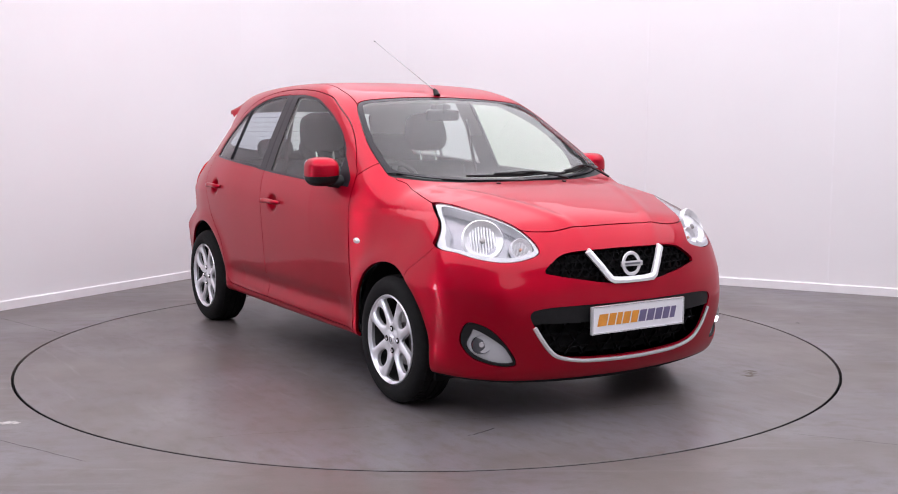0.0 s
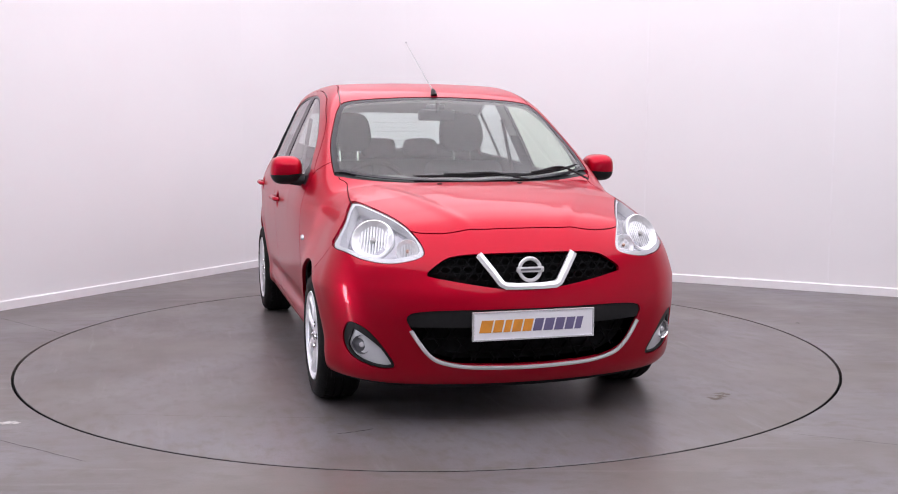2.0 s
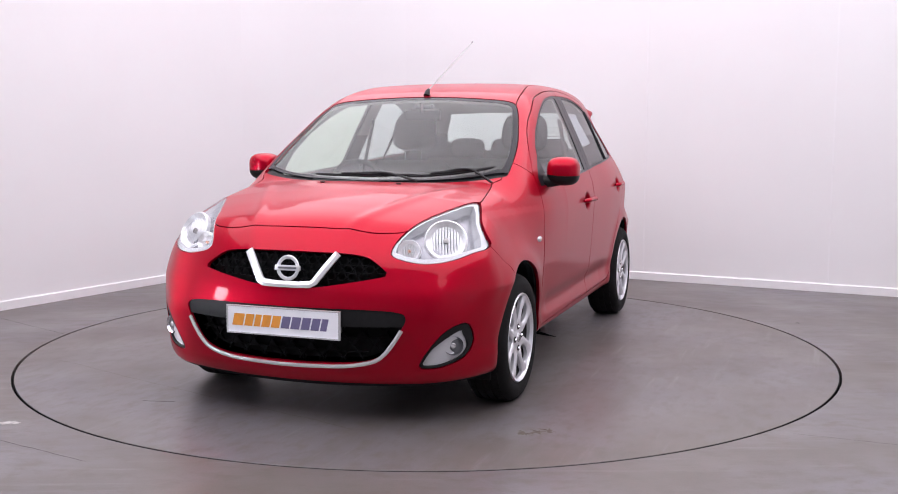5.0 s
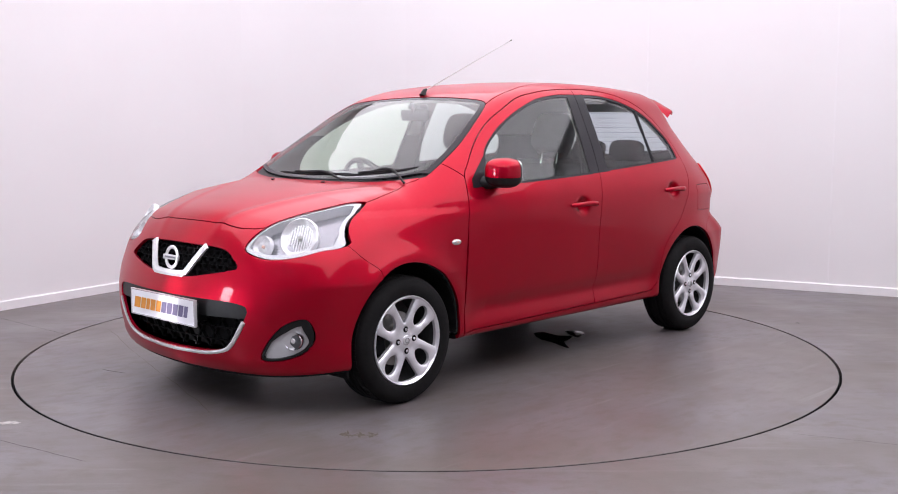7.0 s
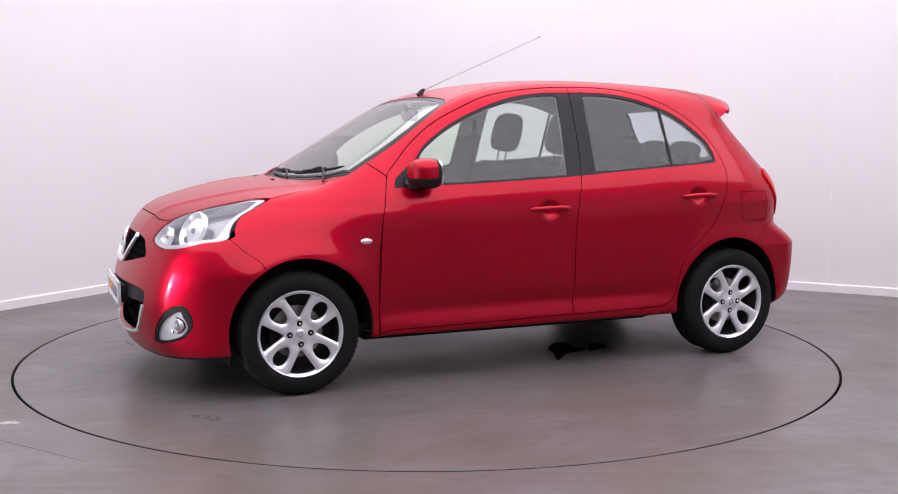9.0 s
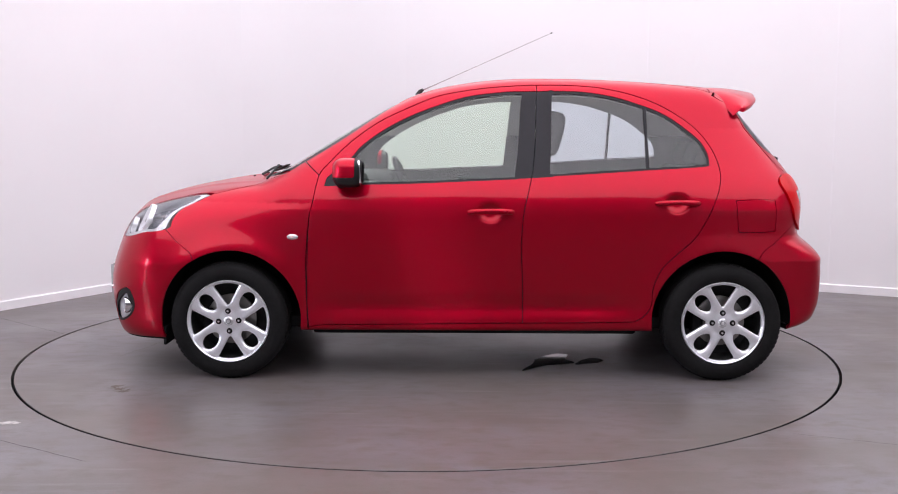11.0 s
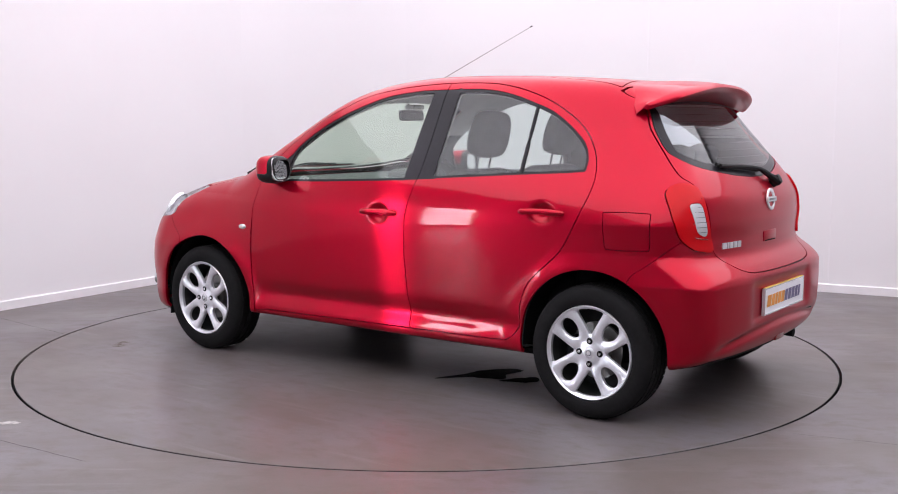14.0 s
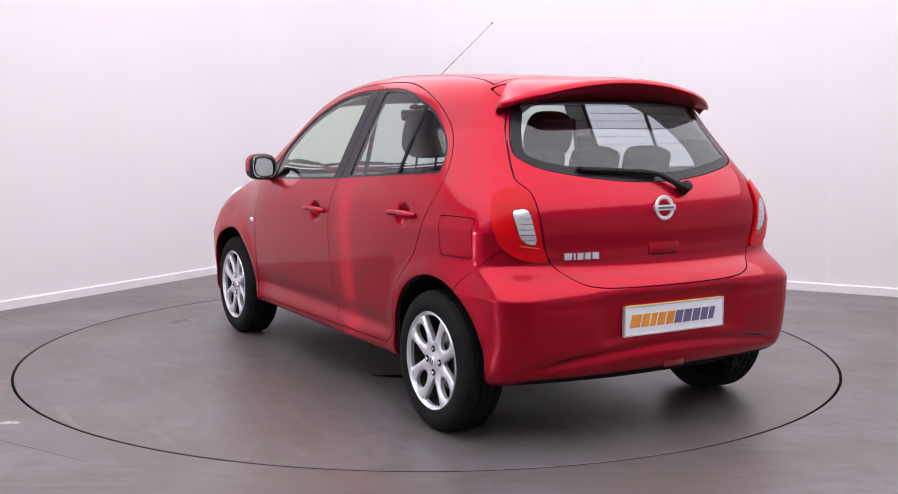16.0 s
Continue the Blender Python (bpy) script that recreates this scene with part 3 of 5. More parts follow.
SCREEN = spline(mirrored([(0.0, 1.165), (0.20, 1.150), (0.36, 1.105), (0.54, 1.040), (0.645, 0.975), (0.662, 0.91), (0.645, 0.72), (0.600, 0.55), (0.553, 0.42), (0.50, 0.368), (0.35, 0.350), (0.0, 0.336)]), 4, True)
COWL = curve((0.0, 1.118), (0.36, 1.062), (0.54, 0.998), (0.66, 0.93))
BACK_PANE = spline(mirrored([(0.0, 1.034), (0.20, 1.043), (0.38, 1.067), (0.50, 1.092), (0.555, 1.122), (0.572, 1.16), (0.540, 1.25), (0.50, 1.33), (0.47, 1.385), (0.0, 1.40)]), 4, True)
HEADLAMP = spline([(0.634, 0.919), (0.593, 0.907), (0.51, 0.862), (0.462, 0.81), (0.432, 0.75), (0.448, 0.718), (0.545, 0.695), (0.62, 0.696), (0.685, 0.709), (0.733, 0.730), (0.768, 0.743), (0.748, 0.785), (0.70, 0.852), (0.66, 0.905)], 4, True)
GRILLE_UP = spline(mirrored([(0.0, 0.733), (0.13, 0.732), (0.25, 0.729), (0.332, 0.718), (0.385, 0.69), (0.432, 0.651), (0.40, 0.637), (0.27, 0.612), (0.127, 0.590), (0.0, 0.583)]), 4, True)
GRILLE_LOW = spline(mirrored([(0.0, 0.508), (0.364, 0.507), (0.490, 0.498), (0.520, 0.478), (0.514, 0.450), (0.495, 0.415), (0.462, 0.357), (0.415, 0.310), (0.319, 0.281), (0.12, 0.271), (0.0, 0.270)]), 4, True)
FOG = spline([(0.725, 0.447), (0.664, 0.414), (0.60, 0.334), (0.566, 0.270), (0.61, 0.260), (0.67, 0.272), (0.725, 0.303), (0.752, 0.36), (0.748, 0.425)], 4, True)
BONNET = spline(mirrored([(0.0, 1.809), (0.275, 1.796), (0.373, 1.783), (0.47, 1.742), (0.525, 1.65), (0.60, 1.45), (0.646, 1.345), (0.645, 1.25), (0.632, 1.15), (0.618, 1.05), (0.60, 0.96), (0.0, 0.95)]), 4, True)
TAIL_LAMP = spline([(0.655, 1.018), (0.600, 1.012), (0.586, 0.985), (0.588, 0.909), (0.57, 0.82), (0.543, 0.748), (0.56, 0.734), (0.62, 0.741), (0.668, 0.756), (0.716, 0.803), (0.732, 0.88), (0.706, 0.975)], 4, True)
HATCH = spline(mirrored([(0.0, 0.628), (0.25, 0.630), (0.37, 0.637), (0.44, 0.655), (0.49, 0.69), (0.53, 0.733), (0.55, 0.78), (0.572, 0.90), (0.582, 1.0), (0.612, 1.045), (0.608, 1.08), (0.586, 1.15), (0.552, 1.25), (0.505, 1.35), (0.48, 1.43), (0.0, 1.45)]), 4, True)
FUEL = spline([(-1.29, 0.90), (-1.46, 0.90), (-1.476, 0.885), (-1.478, 0.765), (-1.464, 0.746), (-1.305, 0.744), (-1.288, 0.762), (-1.278, 0.88)], 4, True)
DITCH = curve((0.40, 0.54), (0.33, 0.53), (0.16, 0.512), (0.0, 0.485), (-0.5, 0.478), (-1.0, 0.485), (-1.25, 0.50))


def deepest(fn, near, far, shape):
    """Along a ray from near (inside) to far (outside): where the skin lies."""
    lo, hi = np.full(shape, near, float), np.full(shape, far, float)
    for _ in range(26):
        mid = (lo + hi) / 2
        ins = fn(mid) < 0
        lo, hi = np.where(ins, mid, lo), np.where(ins, hi, mid)
    return lo


MAP_Y, MAP_Z = np.arange(-0.90, 0.9001, 0.006), np.arange(0.10, 1.4301, 0.006)
GRID_Y, GRID_Z = np.meshgrid(MAP_Y, MAP_Z, indexing="ij")
FRONT_MAP = deepest(lambda x: body(x, GRID_Y, GRID_Z), 1.2, 2.2, GRID_Y.shape)
BACK_MAP = deepest(lambda x: body(x, GRID_Y, GRID_Z), -1.0, -2.2, GRID_Y.shape)


def from_map(table, y, z):
    u, v = (y - MAP_Y[0]) / 0.006, (z - MAP_Z[0]) / 0.006
    i, j = int(min(max(u, 0), len(MAP_Y) - 2)), int(min(max(v, 0), len(MAP_Z) - 2))
    a, b = u - i, v - j
    return float((table[i, j] * (1 - a) + table[i + 1, j] * a) * (1 - b) + (table[i, j + 1] * (1 - a) + table[i + 1, j + 1] * a) * b)


def on_front(y, z, lift=0.0):
    """Foremost place of the body at y, z."""
    return Vector((from_map(FRONT_MAP, y, z) + lift, y, z))


def on_back(y, z, lift=0.0):
    return Vector((from_map(BACK_MAP, y, z) - lift, y, z))


def on_side(x, z, s=1, lift=0.0):
    return Vector((x, s * (float(deepest(lambda y: body(x, y, z), 0.0, 1.2, (1,))[0]) + lift), z))


def on_top(x, y, lift=0.0):
    return Vector((x, y, float(deepest(lambda z: body(x, y, z), 0.6, 1.8, (1,))[0]) + lift))


def panel(name, V, F, mat, parent, label="", sink=0.0, depth=0.016):
    """A sheet of the body with its edge turned in."""
    n = grad(body, V)
    n /= np.linalg.norm(n, axis=1)[:, None]
    P = V - n * sink
    e = rim_of(F)
    a, b = P[e[:, 0]], P[e[:, 1]]
    ia, ib = a - n[e[:, 0]] * depth, b - n[e[:, 1]] * depth
    k = len(P)
    m = len(e)
    r = np.arange(m)
    side = np.cross(b - a, n[e[:, 0]])
    side /= np.linalg.norm(side, axis=1)[:, None] + 1e-12
    rim = np.concatenate([np.stack([k + r, k + 2 * m + r, k + m + r], 1), np.stack([k + m + r, k + 2 * m + r, k + 3 * m + r], 1)])
    return raw(name, np.concatenate([P, a, b, ia, ib]), np.concatenate([F, rim]), mat, parent, label, np.concatenate([n, side, side, side, side]))


def sides(V, F):
    """Splits a skin into its left and right halves by face."""
    c = V[F].mean(1)[:, 1]
    for s, w in ((1, c > 0), (-1, c <= 0)):
        f = F[w]
        used, inv = np.unique(f, return_inverse=True)
        if len(f):
            yield s, V[used], np.asarray(inv).reshape(-1, 3)


STEP = 0.0125


def body_skin():
    V, Q = surface_net(body, (-1.95, -0.9125, 0.10), (2.10, 0.9125, 1.60), STEP)
    for _ in range(4):
        g = grad(body, V)
        V = V - g * (body(*V.T) / np.maximum((g * g).sum(1), 0.05))[:, None]
    return V, np.concatenate([Q[:, [0, 1, 2]], Q[:, [0, 2, 3]]])


def build_body(car):
    V, F = body_skin()
    rest = [V, F]

    def take(field, gap=0.0):
        V, F = rest
        s = field(V[:, 0], V[:, 1], V[:, 2])
        piece = cut(V, F, s + gap / 2)
        rest[0], rest[1] = cut(V, F, gap / 2 - s)
        return piece

    def split(piece, field, gap=0.0):
        s = field(*piece[0].T)
        return cut(*piece, s + gap / 2), cut(*piece, gap / 2 - s)
    arch = lambda x, y, z: np.maximum(np.minimum(np.hypot(x - 1.212, z - 0.302), np.hypot(x + 1.222, z - 0.305)) - 0.347, 0.42 - np.abs(y))
    take(arch)
    # cabin lining: the same form, set in, without the panes
    LV, LF = rest
    open_panes = lambda x, y, z, grow=0.0: np.minimum.reduce([
        np.maximum(np.minimum(inside(FRONT_PANE, x, z), inside(REAR_PANE, x, z)), 0.45 - np.abs(y)),
        np.maximum(inside(SCREEN, y, x) + 0.02, 0.97 - z), np.maximum(inside(BACK_PANE, y, z) + 0.03, x + 1.2)])
    LV, LF = cut(LV, LF, -open_panes(*LV.T))
    LV, LF = cut(LV, LF, LV[:, 0] - 1.08)
    n = grad(body, LV)
    n /= np.linalg.norm(n, axis=1)[:, None]
    shell = LV - n * 0.026
    roof, rest_l = cut(shell, LF, 1.20 - shell[:, 2]), cut(shell, LF, shell[:, 2] - 1.20)
    raw("roof_lining", *roof, LINING, car, "pale grey roof lining")
    raw("cabin_lining", *rest_l, TRIM, car, "dark grey cabin lining")
    # underside
    under = take(lambda x, y, z: (grad(body, np.stack([x, y, z], 1))[:, 2] + np.where(x < -1.2, 0.93, 0.80)) * 0.05)
    panel("underbody", *under, UNDER, car, "black underside")
    # glazing
    screen = take(lambda x, y, z: np.maximum(inside(SCREEN, y, x), 0.95 - z), 0.004)
    cowl, screen = split(screen, lambda x, y, z: COWL(np.abs(y)) - x, 0.003)
    panel("cowl", *cowl, BLACK, car, "black plastic cowl below the windscreen", sink=0.012)
    band = lambda x, y, z: np.maximum.reduce([inside(SCREEN, y, x) + 0.030, x - COWL(np.abs(y)) + 0.022])
    pane, frit = split(screen, band)
    ws = panel("windscreen", *pane, GLASS, car, "clear green-tinted windscreen", sink=0.003, depth=0.004)
    ws.visible_shadow = False
    panel("screen_border", *frit, GLOSS_BLACK, ws, "black printed border", sink=0.0025, depth=0.004)
    back = take(lambda x, y, z: np.maximum(inside(BACK_PANE, y, z), x + 1.1), 0.004)
    pane_b, frit_b = split(back, lambda x, y, z: np.maximum(inside(BACK_PANE, y, z) + 0.035, x + 1.1))
    # front lamps, grilles and fog lamps are open holes in the skin
    lamp = take(lambda x, y, z: np.maximum(inside(HEADLAMP, np.abs(y), z), 1.1 - x), 0.004)
    take(lambda x, y, z: np.maximum(inside(GRILLE_UP, y, z), 1.4 - x))
    take(lambda x, y, z: np.maximum(inside(GRILLE_LOW, y, z), 1.4 - x))
    fog = take(lambda x, y, z: np.maximum(inside(FOG, np.abs(y), z), 1.3 - x), 0.003)
    tail = take(lambda x, y, z: np.maximum(inside(TAIL_LAMP, np.abs(y), z), x + 1.3), 0.002)
    # doors
    doors = take(lambda x, y, z: np.maximum(inside(DOOR_LINE, x, z), 0.3 - np.abs(y)), 0.0042)
    front, rear = split(doors, lambda x, y, z: B_GAP(z) - x, 0.0042)
    made = {}
    for which, piece, pane_line in (("front", front, FRONT_PANE), ("rear", rear, REAR_PANE)):
        g, other = split(piece, lambda x, y, z: inside(pane_line, x, z))
        trim_field = lambda x, y, z: np.minimum.reduce([inside(pane_line, x, z) - 0.012, inside(PILLAR, x, z), inside(MIRROR_FOOT, x, z) if which == "front" else x * 0 + 1])
        trim, skin = split(other, trim_field)
        for s, a, b in sides(*skin):
            made[which, s] = panel(which + "_door", a, b, PAINT, car, "red painted %s door" % which)
        for s, a, b in sides(*trim):
            panel("window_surround", a, b, GLOSS_BLACK, made[which, s], "black window surround", sink=0.003)
        if which == "rear":
            quarter, g = split(g, lambda x, y, z: x + 0.845, 0.018)
            for s, a, b in sides(*quarter):
                panel("quarter_pane", a, b, DARK_GLASS, made[which, s], "small fixed pane", sink=0.006, depth=0.003).visible_shadow = False
            for s in (1, -1):
                line = [on_side(-0.845, z, s, -0.005) for z in np.linspace(1.05, 1.35, 8)]
                part("divider_bar", tube(line, 0.009, 6), GLOSS_BLACK, made[which, s], "black window divider")
        for s, a, b in sides(*g):
            panel("door_pane", a, b, GLASS if which == "front" else DARK_GLASS, made[which, s], "clear side window", sink=0.006, depth=0.003).visible_shadow = False
    flap = take(lambda x, y, z: np.maximum(inside(FUEL, x, z), 0.3 - y), 0.0032)
    panel("fuel_flap", *flap, PAINT, car, "red fuel filler flap")
    # bonnet, bumpers, wings, tailgate, roof
    bonnet = take(lambda x, y, z: np.maximum(inside(BONNET, y, x), 0.72 - z), 0.0045)
    panel("bonnet", *bonnet, PAINT, car, "red painted bonnet")
    wing_line = curve((0.2, 1.385), (0.60, 1.39), (0.635, 1.405), (0.685, 1.472), (0.74, 1.53), (0.82, 1.62), (0.95, 1.7))
    bumper = take(lambda x, y, z: wing_line(z) - x, 0.004)
    front_bumper = panel("front_bumper", *bumper, PAINT, car, "red painted front bumper")
    door_edge = curve((0.2, 0.832), (0.75, 0.823), (0.89, 0.80), (1.016, 0.775))
    wings = take(lambda x, y, z: np.maximum.reduce([door_edge(z) - x, (z - 1.016 - 0.83 * (x - 0.773)) * 0.8, 0.3 - np.abs(y)]), 0.005)
    for s, a, b in sides(*wings):
        panel("front_wing", a, b, PAINT, car, "red painted front wing")
    hatch = take(lambda x, y, z: np.maximum(inside(HATCH, y, z), x + 1.2), 0.0045)
    tailgate = panel("tailgate", *hatch, PAINT, car, "red painted tailgate")
    p = panel("rear_pane", *pane_b, DARK_GLASS, tailgate, "dark-tinted rear window", sink=0.003, depth=0.004)
    p.visible_shadow = False
    panel("rear_pane_border", *frit_b, GLOSS_BLACK, tailgate, "black printed border", sink=0.0025, depth=0.004)
    rear_line = curve((0.2, -1.40), (0.62, -1.40), (0.644, -1.414), (0.683, -1.469), (0.78, -1.585), (0.86, -1.70))
    rb = take(lambda x, y, z: x - rear_line(z), 0.0035)
    rear_bumper = panel("rear_bumper", *rb, PAINT, car, "red painted rear bumper")
    roof = take(lambda x, y, z: np.maximum.reduce([np.abs(y) - DITCH(x), 1.3 - z, -1.20 - x]), 0.006)
    roof = panel("roof", *roof, PAINT, car, "red painted roof")
    for s, a, b in sides(*rest):
        panel("body_side", a, b, PAINT, car, "red body side with pillars and sill")
    return dict(lamp=lamp, fog=fog, tail=tail, front_bumper=front_bumper, rear_bumper=rear_bumper, tailgate=tailgate, roof=roof, doors=made, windscreen=ws)


def facing(p, n):
    """A pose at p whose y axis looks along n."""
    return Matrix.Translation(p) @ Vector(n).normalized().to_track_quat("Y", "Z").to_matrix().to_4x4()


def normal_at(p):
    g = grad(body, np.array([p], float))[0]
    return Vector(g / np.linalg.norm(g))


def placed(bm, m):
    bmesh.ops.transform(bm, matrix=m, verts=bm.verts)
    return bm


def ribbon(path, width, thick, surface, lift=0.0, along=1.0):
    """A flat bar along (across, height) pairs on the nose or tail."""
    bm = bmesh.new()
    rows = []
    p = np.array(path, float)
    for i in range(len(p)):
        d = p[min(i + 1, len(p) - 1)] - p[max(i - 1, 0)]
        d /= np.linalg.norm(d)
        s = np.array((-d[1], d[0]))
        w = width[i] if isinstance(width, (list, tuple)) else width
        a, b = p[i] + s * w / 2, p[i] - s * w / 2
        pa, pb = surface(*a, lift), surface(*b, lift)
        pm = (pa + pb) / 2
        up = Vector((thick * along, 0, 0))
        rows.append([bm.verts.new(v) for v in (pa - up * 0.6, pa + up * 0.6, pm + up, pb + up * 0.6, pb - up * 0.6)])
    for a, b in zip(rows, rows[1:]):
        for k in range(4):
            bm.faces.new((a[k], a[k + 1], b[k + 1], b[k]))
    bm.faces.new(rows[0])
    bm.faces.new(rows[-1])
    return bm


def ring(radius, thick, n=32, flat=0.5):
    """A rounded ring in the plane across y."""
    return lathe([(radius + thick * math.cos(a), thick * flat * math.sin(a)) for a in np.linspace(0, 2 * math.pi, 9)], n)


def badge(m, parent, size=0.045):
    b = part("badge", placed(ring(size, 0.0085, 36, 0.7), m), SATIN, parent, "round bright badge")
    part("badge_bar", block((-size * 1.28, -0.004, -0.0115), (size * 1.28, 0.009, 0.0115), 0.002, m=m), SATIN, b, "plain bright bar")
    part("badge_line", block((-size * 0.95, 0.009, -0.004), (size * 0.95, 0.010, 0.004), m=m), LAMP_GREY, b, "grey lettering bar")


def plate(m, parent, yellow=False):
    """A white show plate with ten slanted bars in place of the trader's name."""
    p = part("plate", block((-0.26, 0.0, -0.0555), (0.26, 0.006, 0.0555), 0.002, m=m), WHITE_PLATE, parent, "white show plate", smooth=False)
    bm = bmesh.new()
    for lo, hi in (((-0.266, -0.006, 0.055), (0.266, 0.008, 0.060)), ((-0.266, -0.006, -0.060), (0.266, 0.008, -0.055)), ((-0.266, -0.006, -0.055), (-0.260, 0.008, 0.055)), ((0.260, -0.006, -0.055), (0.266, 0.008, 0.055))):
        block(lo, hi, bm=bm, m=m)
    part("plate_frame", bm, SATIN, p, "thin bright plate frame", smooth=False)
    if yellow:
        part("plate_edge", block((-0.255, -0.006, 0.060), (0.255, 0.007, 0.062), m=m), YELLOW, p, "yellow plate edge", smooth=False)
    widths = (0.058, 0.046, 0.036, 0.046, 0.046, 0.046, 0.048, 0.046, 0.044, 0.036)
    x = 0.233
    for k, w in enumerate(widths):
        h = 0.0255
        bm = bmesh.new()
        vs = [bm.verts.new(m @ Vector((x - a * (w - 0.007) - 0.006 * b, 0.0075, h * b))) for a, b in ((0, -1), (1, -1), (1, 1), (0, 1))]
        bm.faces.new(vs)
        part("print_bar", bm, ORANGE if k < 5 else PURPLE, p, "orange bar" if k < 5 else "purple-grey bar", smooth=False)
        x -= w


def parted(piece, field, gap=0.0):
    s = field(*piece[0].T)
    return cut(*piece, s + gap / 2), cut(*piece, gap / 2 - s)


def build_front(car, made):
    bumper = made["front_bumper"]
    # headlamps: cover, pale rim, grey bowl, two reflectors
    rim_field = lambda x, y, z: inside(HEADLAMP, np.abs(y), z) + 0.008 + 0.012 * np.clip((0.79 - z) / 0.06, 0, 1)
    bowl, rim = parted(made["lamp"], rim_field)
    lamps = {}
    for s, a, b in sides(*made["lamp"]):
        lamps[s] = panel("headlamp", a, b, LENS, car, "clear headlamp cover", 0.0, 0.012)
        lamps[s].visible_shadow = False
    for s, a, b in sides(*rim):
        panel("lamp_rim", a, b, LAMP_WHITE, lamps[s], "pale silver rim", 0.007, 0.045)
    for s, a, b in sides(*bowl):
        panel("lamp_bowl", a, b, LAMP_BOWL, lamps[s], "dull silver lamp bowl", 0.05, 0.002)
    for s in (1, -1):
        for y, z, r, mat, name in ((0.628, 0.795, 0.086, REFLECTOR, "main_reflector"), (0.497, 0.752, 0.046, REFLECTOR, "turn_reflector")):
            p = on_front(s * y, z)
            n = (normal_at(p) * 0.55 + Vector((1, 0.12 * s, 0)) * 0.45).normalized()
            m = facing(p - normal_at(p) * 0.020, n)
            prof = [(0.012, -0.035), (r * 0.45, -0.026), (r * 0.8, -0.010), (r, 0.004), (r * 1.06, 0.0), (r * 1.06, -0.02)]
            q = part(name, placed(lathe(prof, 40), m), mat, lamps[s], "bright dished reflector")
            # fluted centre of the dish
            for k in range(-5, 6):
                u = k * r * 0.145
                w = math.sqrt(max(r * r * 0.72 - u * u, 0))
                ribs = block((u - r * 0.055, -0.022, -w), (u + r * 0.055, -0.012, w), r * 0.04, 1)
                part("flute", placed(ribs, m), REFLECTOR, q)
            part("bulb_cap", placed(lathe([(0.0, 0.0), (r * 0.14, -0.004), (r * 0.16, -0.03)], 20), m), STEEL if r > 0.05 else AMBER, q, "bulb shield")
    # upper grille
    V, F = body_skin_front()
    up = cut(V, F, np.maximum(inside(GRILLE_UP, V[:, 1], V[:, 2]) - 0.004, 1.4 - V[:, 0]))
    panel("grille_backing", *up, UNDER, bumper, "black grille backing", 0.045, -0.044)
    low = cut(V, F, np.maximum(inside(GRILLE_LOW, V[:, 1], V[:, 2]) - 0.004, 1.4 - V[:, 0]))
    panel("intake_backing", *low, UNDER, bumper, "black intake backing", 0.075, -0.074)
    band = cut(*low, 0.428 + 0.02 * np.abs(low[0][:, 1]) - low[0][:, 2])
    panel("plate_carrier", *band, BLACK, bumper, "matt black plate carrier band", 0.006, 0.05)
    for line, lo, hi, step, sink, name in ((GRILLE_UP, 0.575, 0.74, 0.030, -0.016, "upper_grille"), (GRILLE_LOW, 0.290, 0.43, 0.060, -0.050, "lower_grille")):
        bm = bmesh.new()
        dy = step * 1.55
        for r, z in enumerate(np.arange(lo, hi, step)):
            for k in range(-14, 15):
                y = (k + 0.5 * (r % 2)) * dy
                hexa = [(y + dy * 0.425 * c, z + step * 0.47 * d) for c, d in ((-1, 0), (-0.55, 1), (0.55, 1), (1, 0), (0.55, -1), (-0.55, -1))]
                wide = [(y + dy * 0.50 * c, z + step * 0.55 * d) for c, d in ((-1, 0), (-0.55, 1), (0.55, 1), (1, 0), (0.55, -1), (-0.55, -1))]
                if inside(line, np.array([y]), np.array([z]))[0] > -0.006:
                    continue
                a = [bm.verts.new(on_front(*q, sink)) for q in wide]
                b = [bm.verts.new(on_front(*q, sink + 0.002)) for q in hexa]
                c = [bm.verts.new(on_front(*q, sink - 0.016)) for q in hexa]
                for i in range(6):
                    j = (i + 1) % 6
                    bm.faces.new((a[i], a[j], b[j], b[i]))
                    bm.faces.new((b[i], b[j], c[j], c[i]))
        part(name, bm, SEAL, bumper, "black honeycomb grille", smooth=False)
    path = [(-0.211, 0.729), (-0.165, 0.665), (-0.128, 0.612), (-0.110, 0.602), (-0.05, 0.599), (0.05, 0.599), (0.110, 0.602), (0.128, 0.612), (0.165, 0.665), (0.211, 0.729)]
    part("v_trim", ribbon(path, [0.031, 0.031, 0.030, 0.028, 0.025, 0.025, 0.028, 0.030, 0.031, 0.031], 0.010, on_front, 0.006), SATIN, bumper, "satin chrome V-shaped trim", angle=25)
    half_path = [(0.0, 0.257), (0.12, 0.259), (0.27, 0.266), (0.38, 0.288), (0.43, 0.320), (0.470, 0.370), (0.505, 0.425)]
    full = [(-a, b) for a, b in reversed(half_path[1:])] + half_path
    part("chrome_lip", ribbon(spline(full, 4), 0.016, 0.007, on_front, 0.003), SATIN, bumper, "bright chrome lip under the intake", angle=25)
    badge(facing(on_front(0, 0.665, 0.012), (1, 0, 0.12)), bumper, 0.046)
    part("plate_bracket", block((1.90, -0.24, 0.40), (1.977, 0.24, 0.485), 0.004), BLACK, bumper, "black bracket")
    plate(pose(1.977, 0, 0.443, 0, 0, -90), bumper)
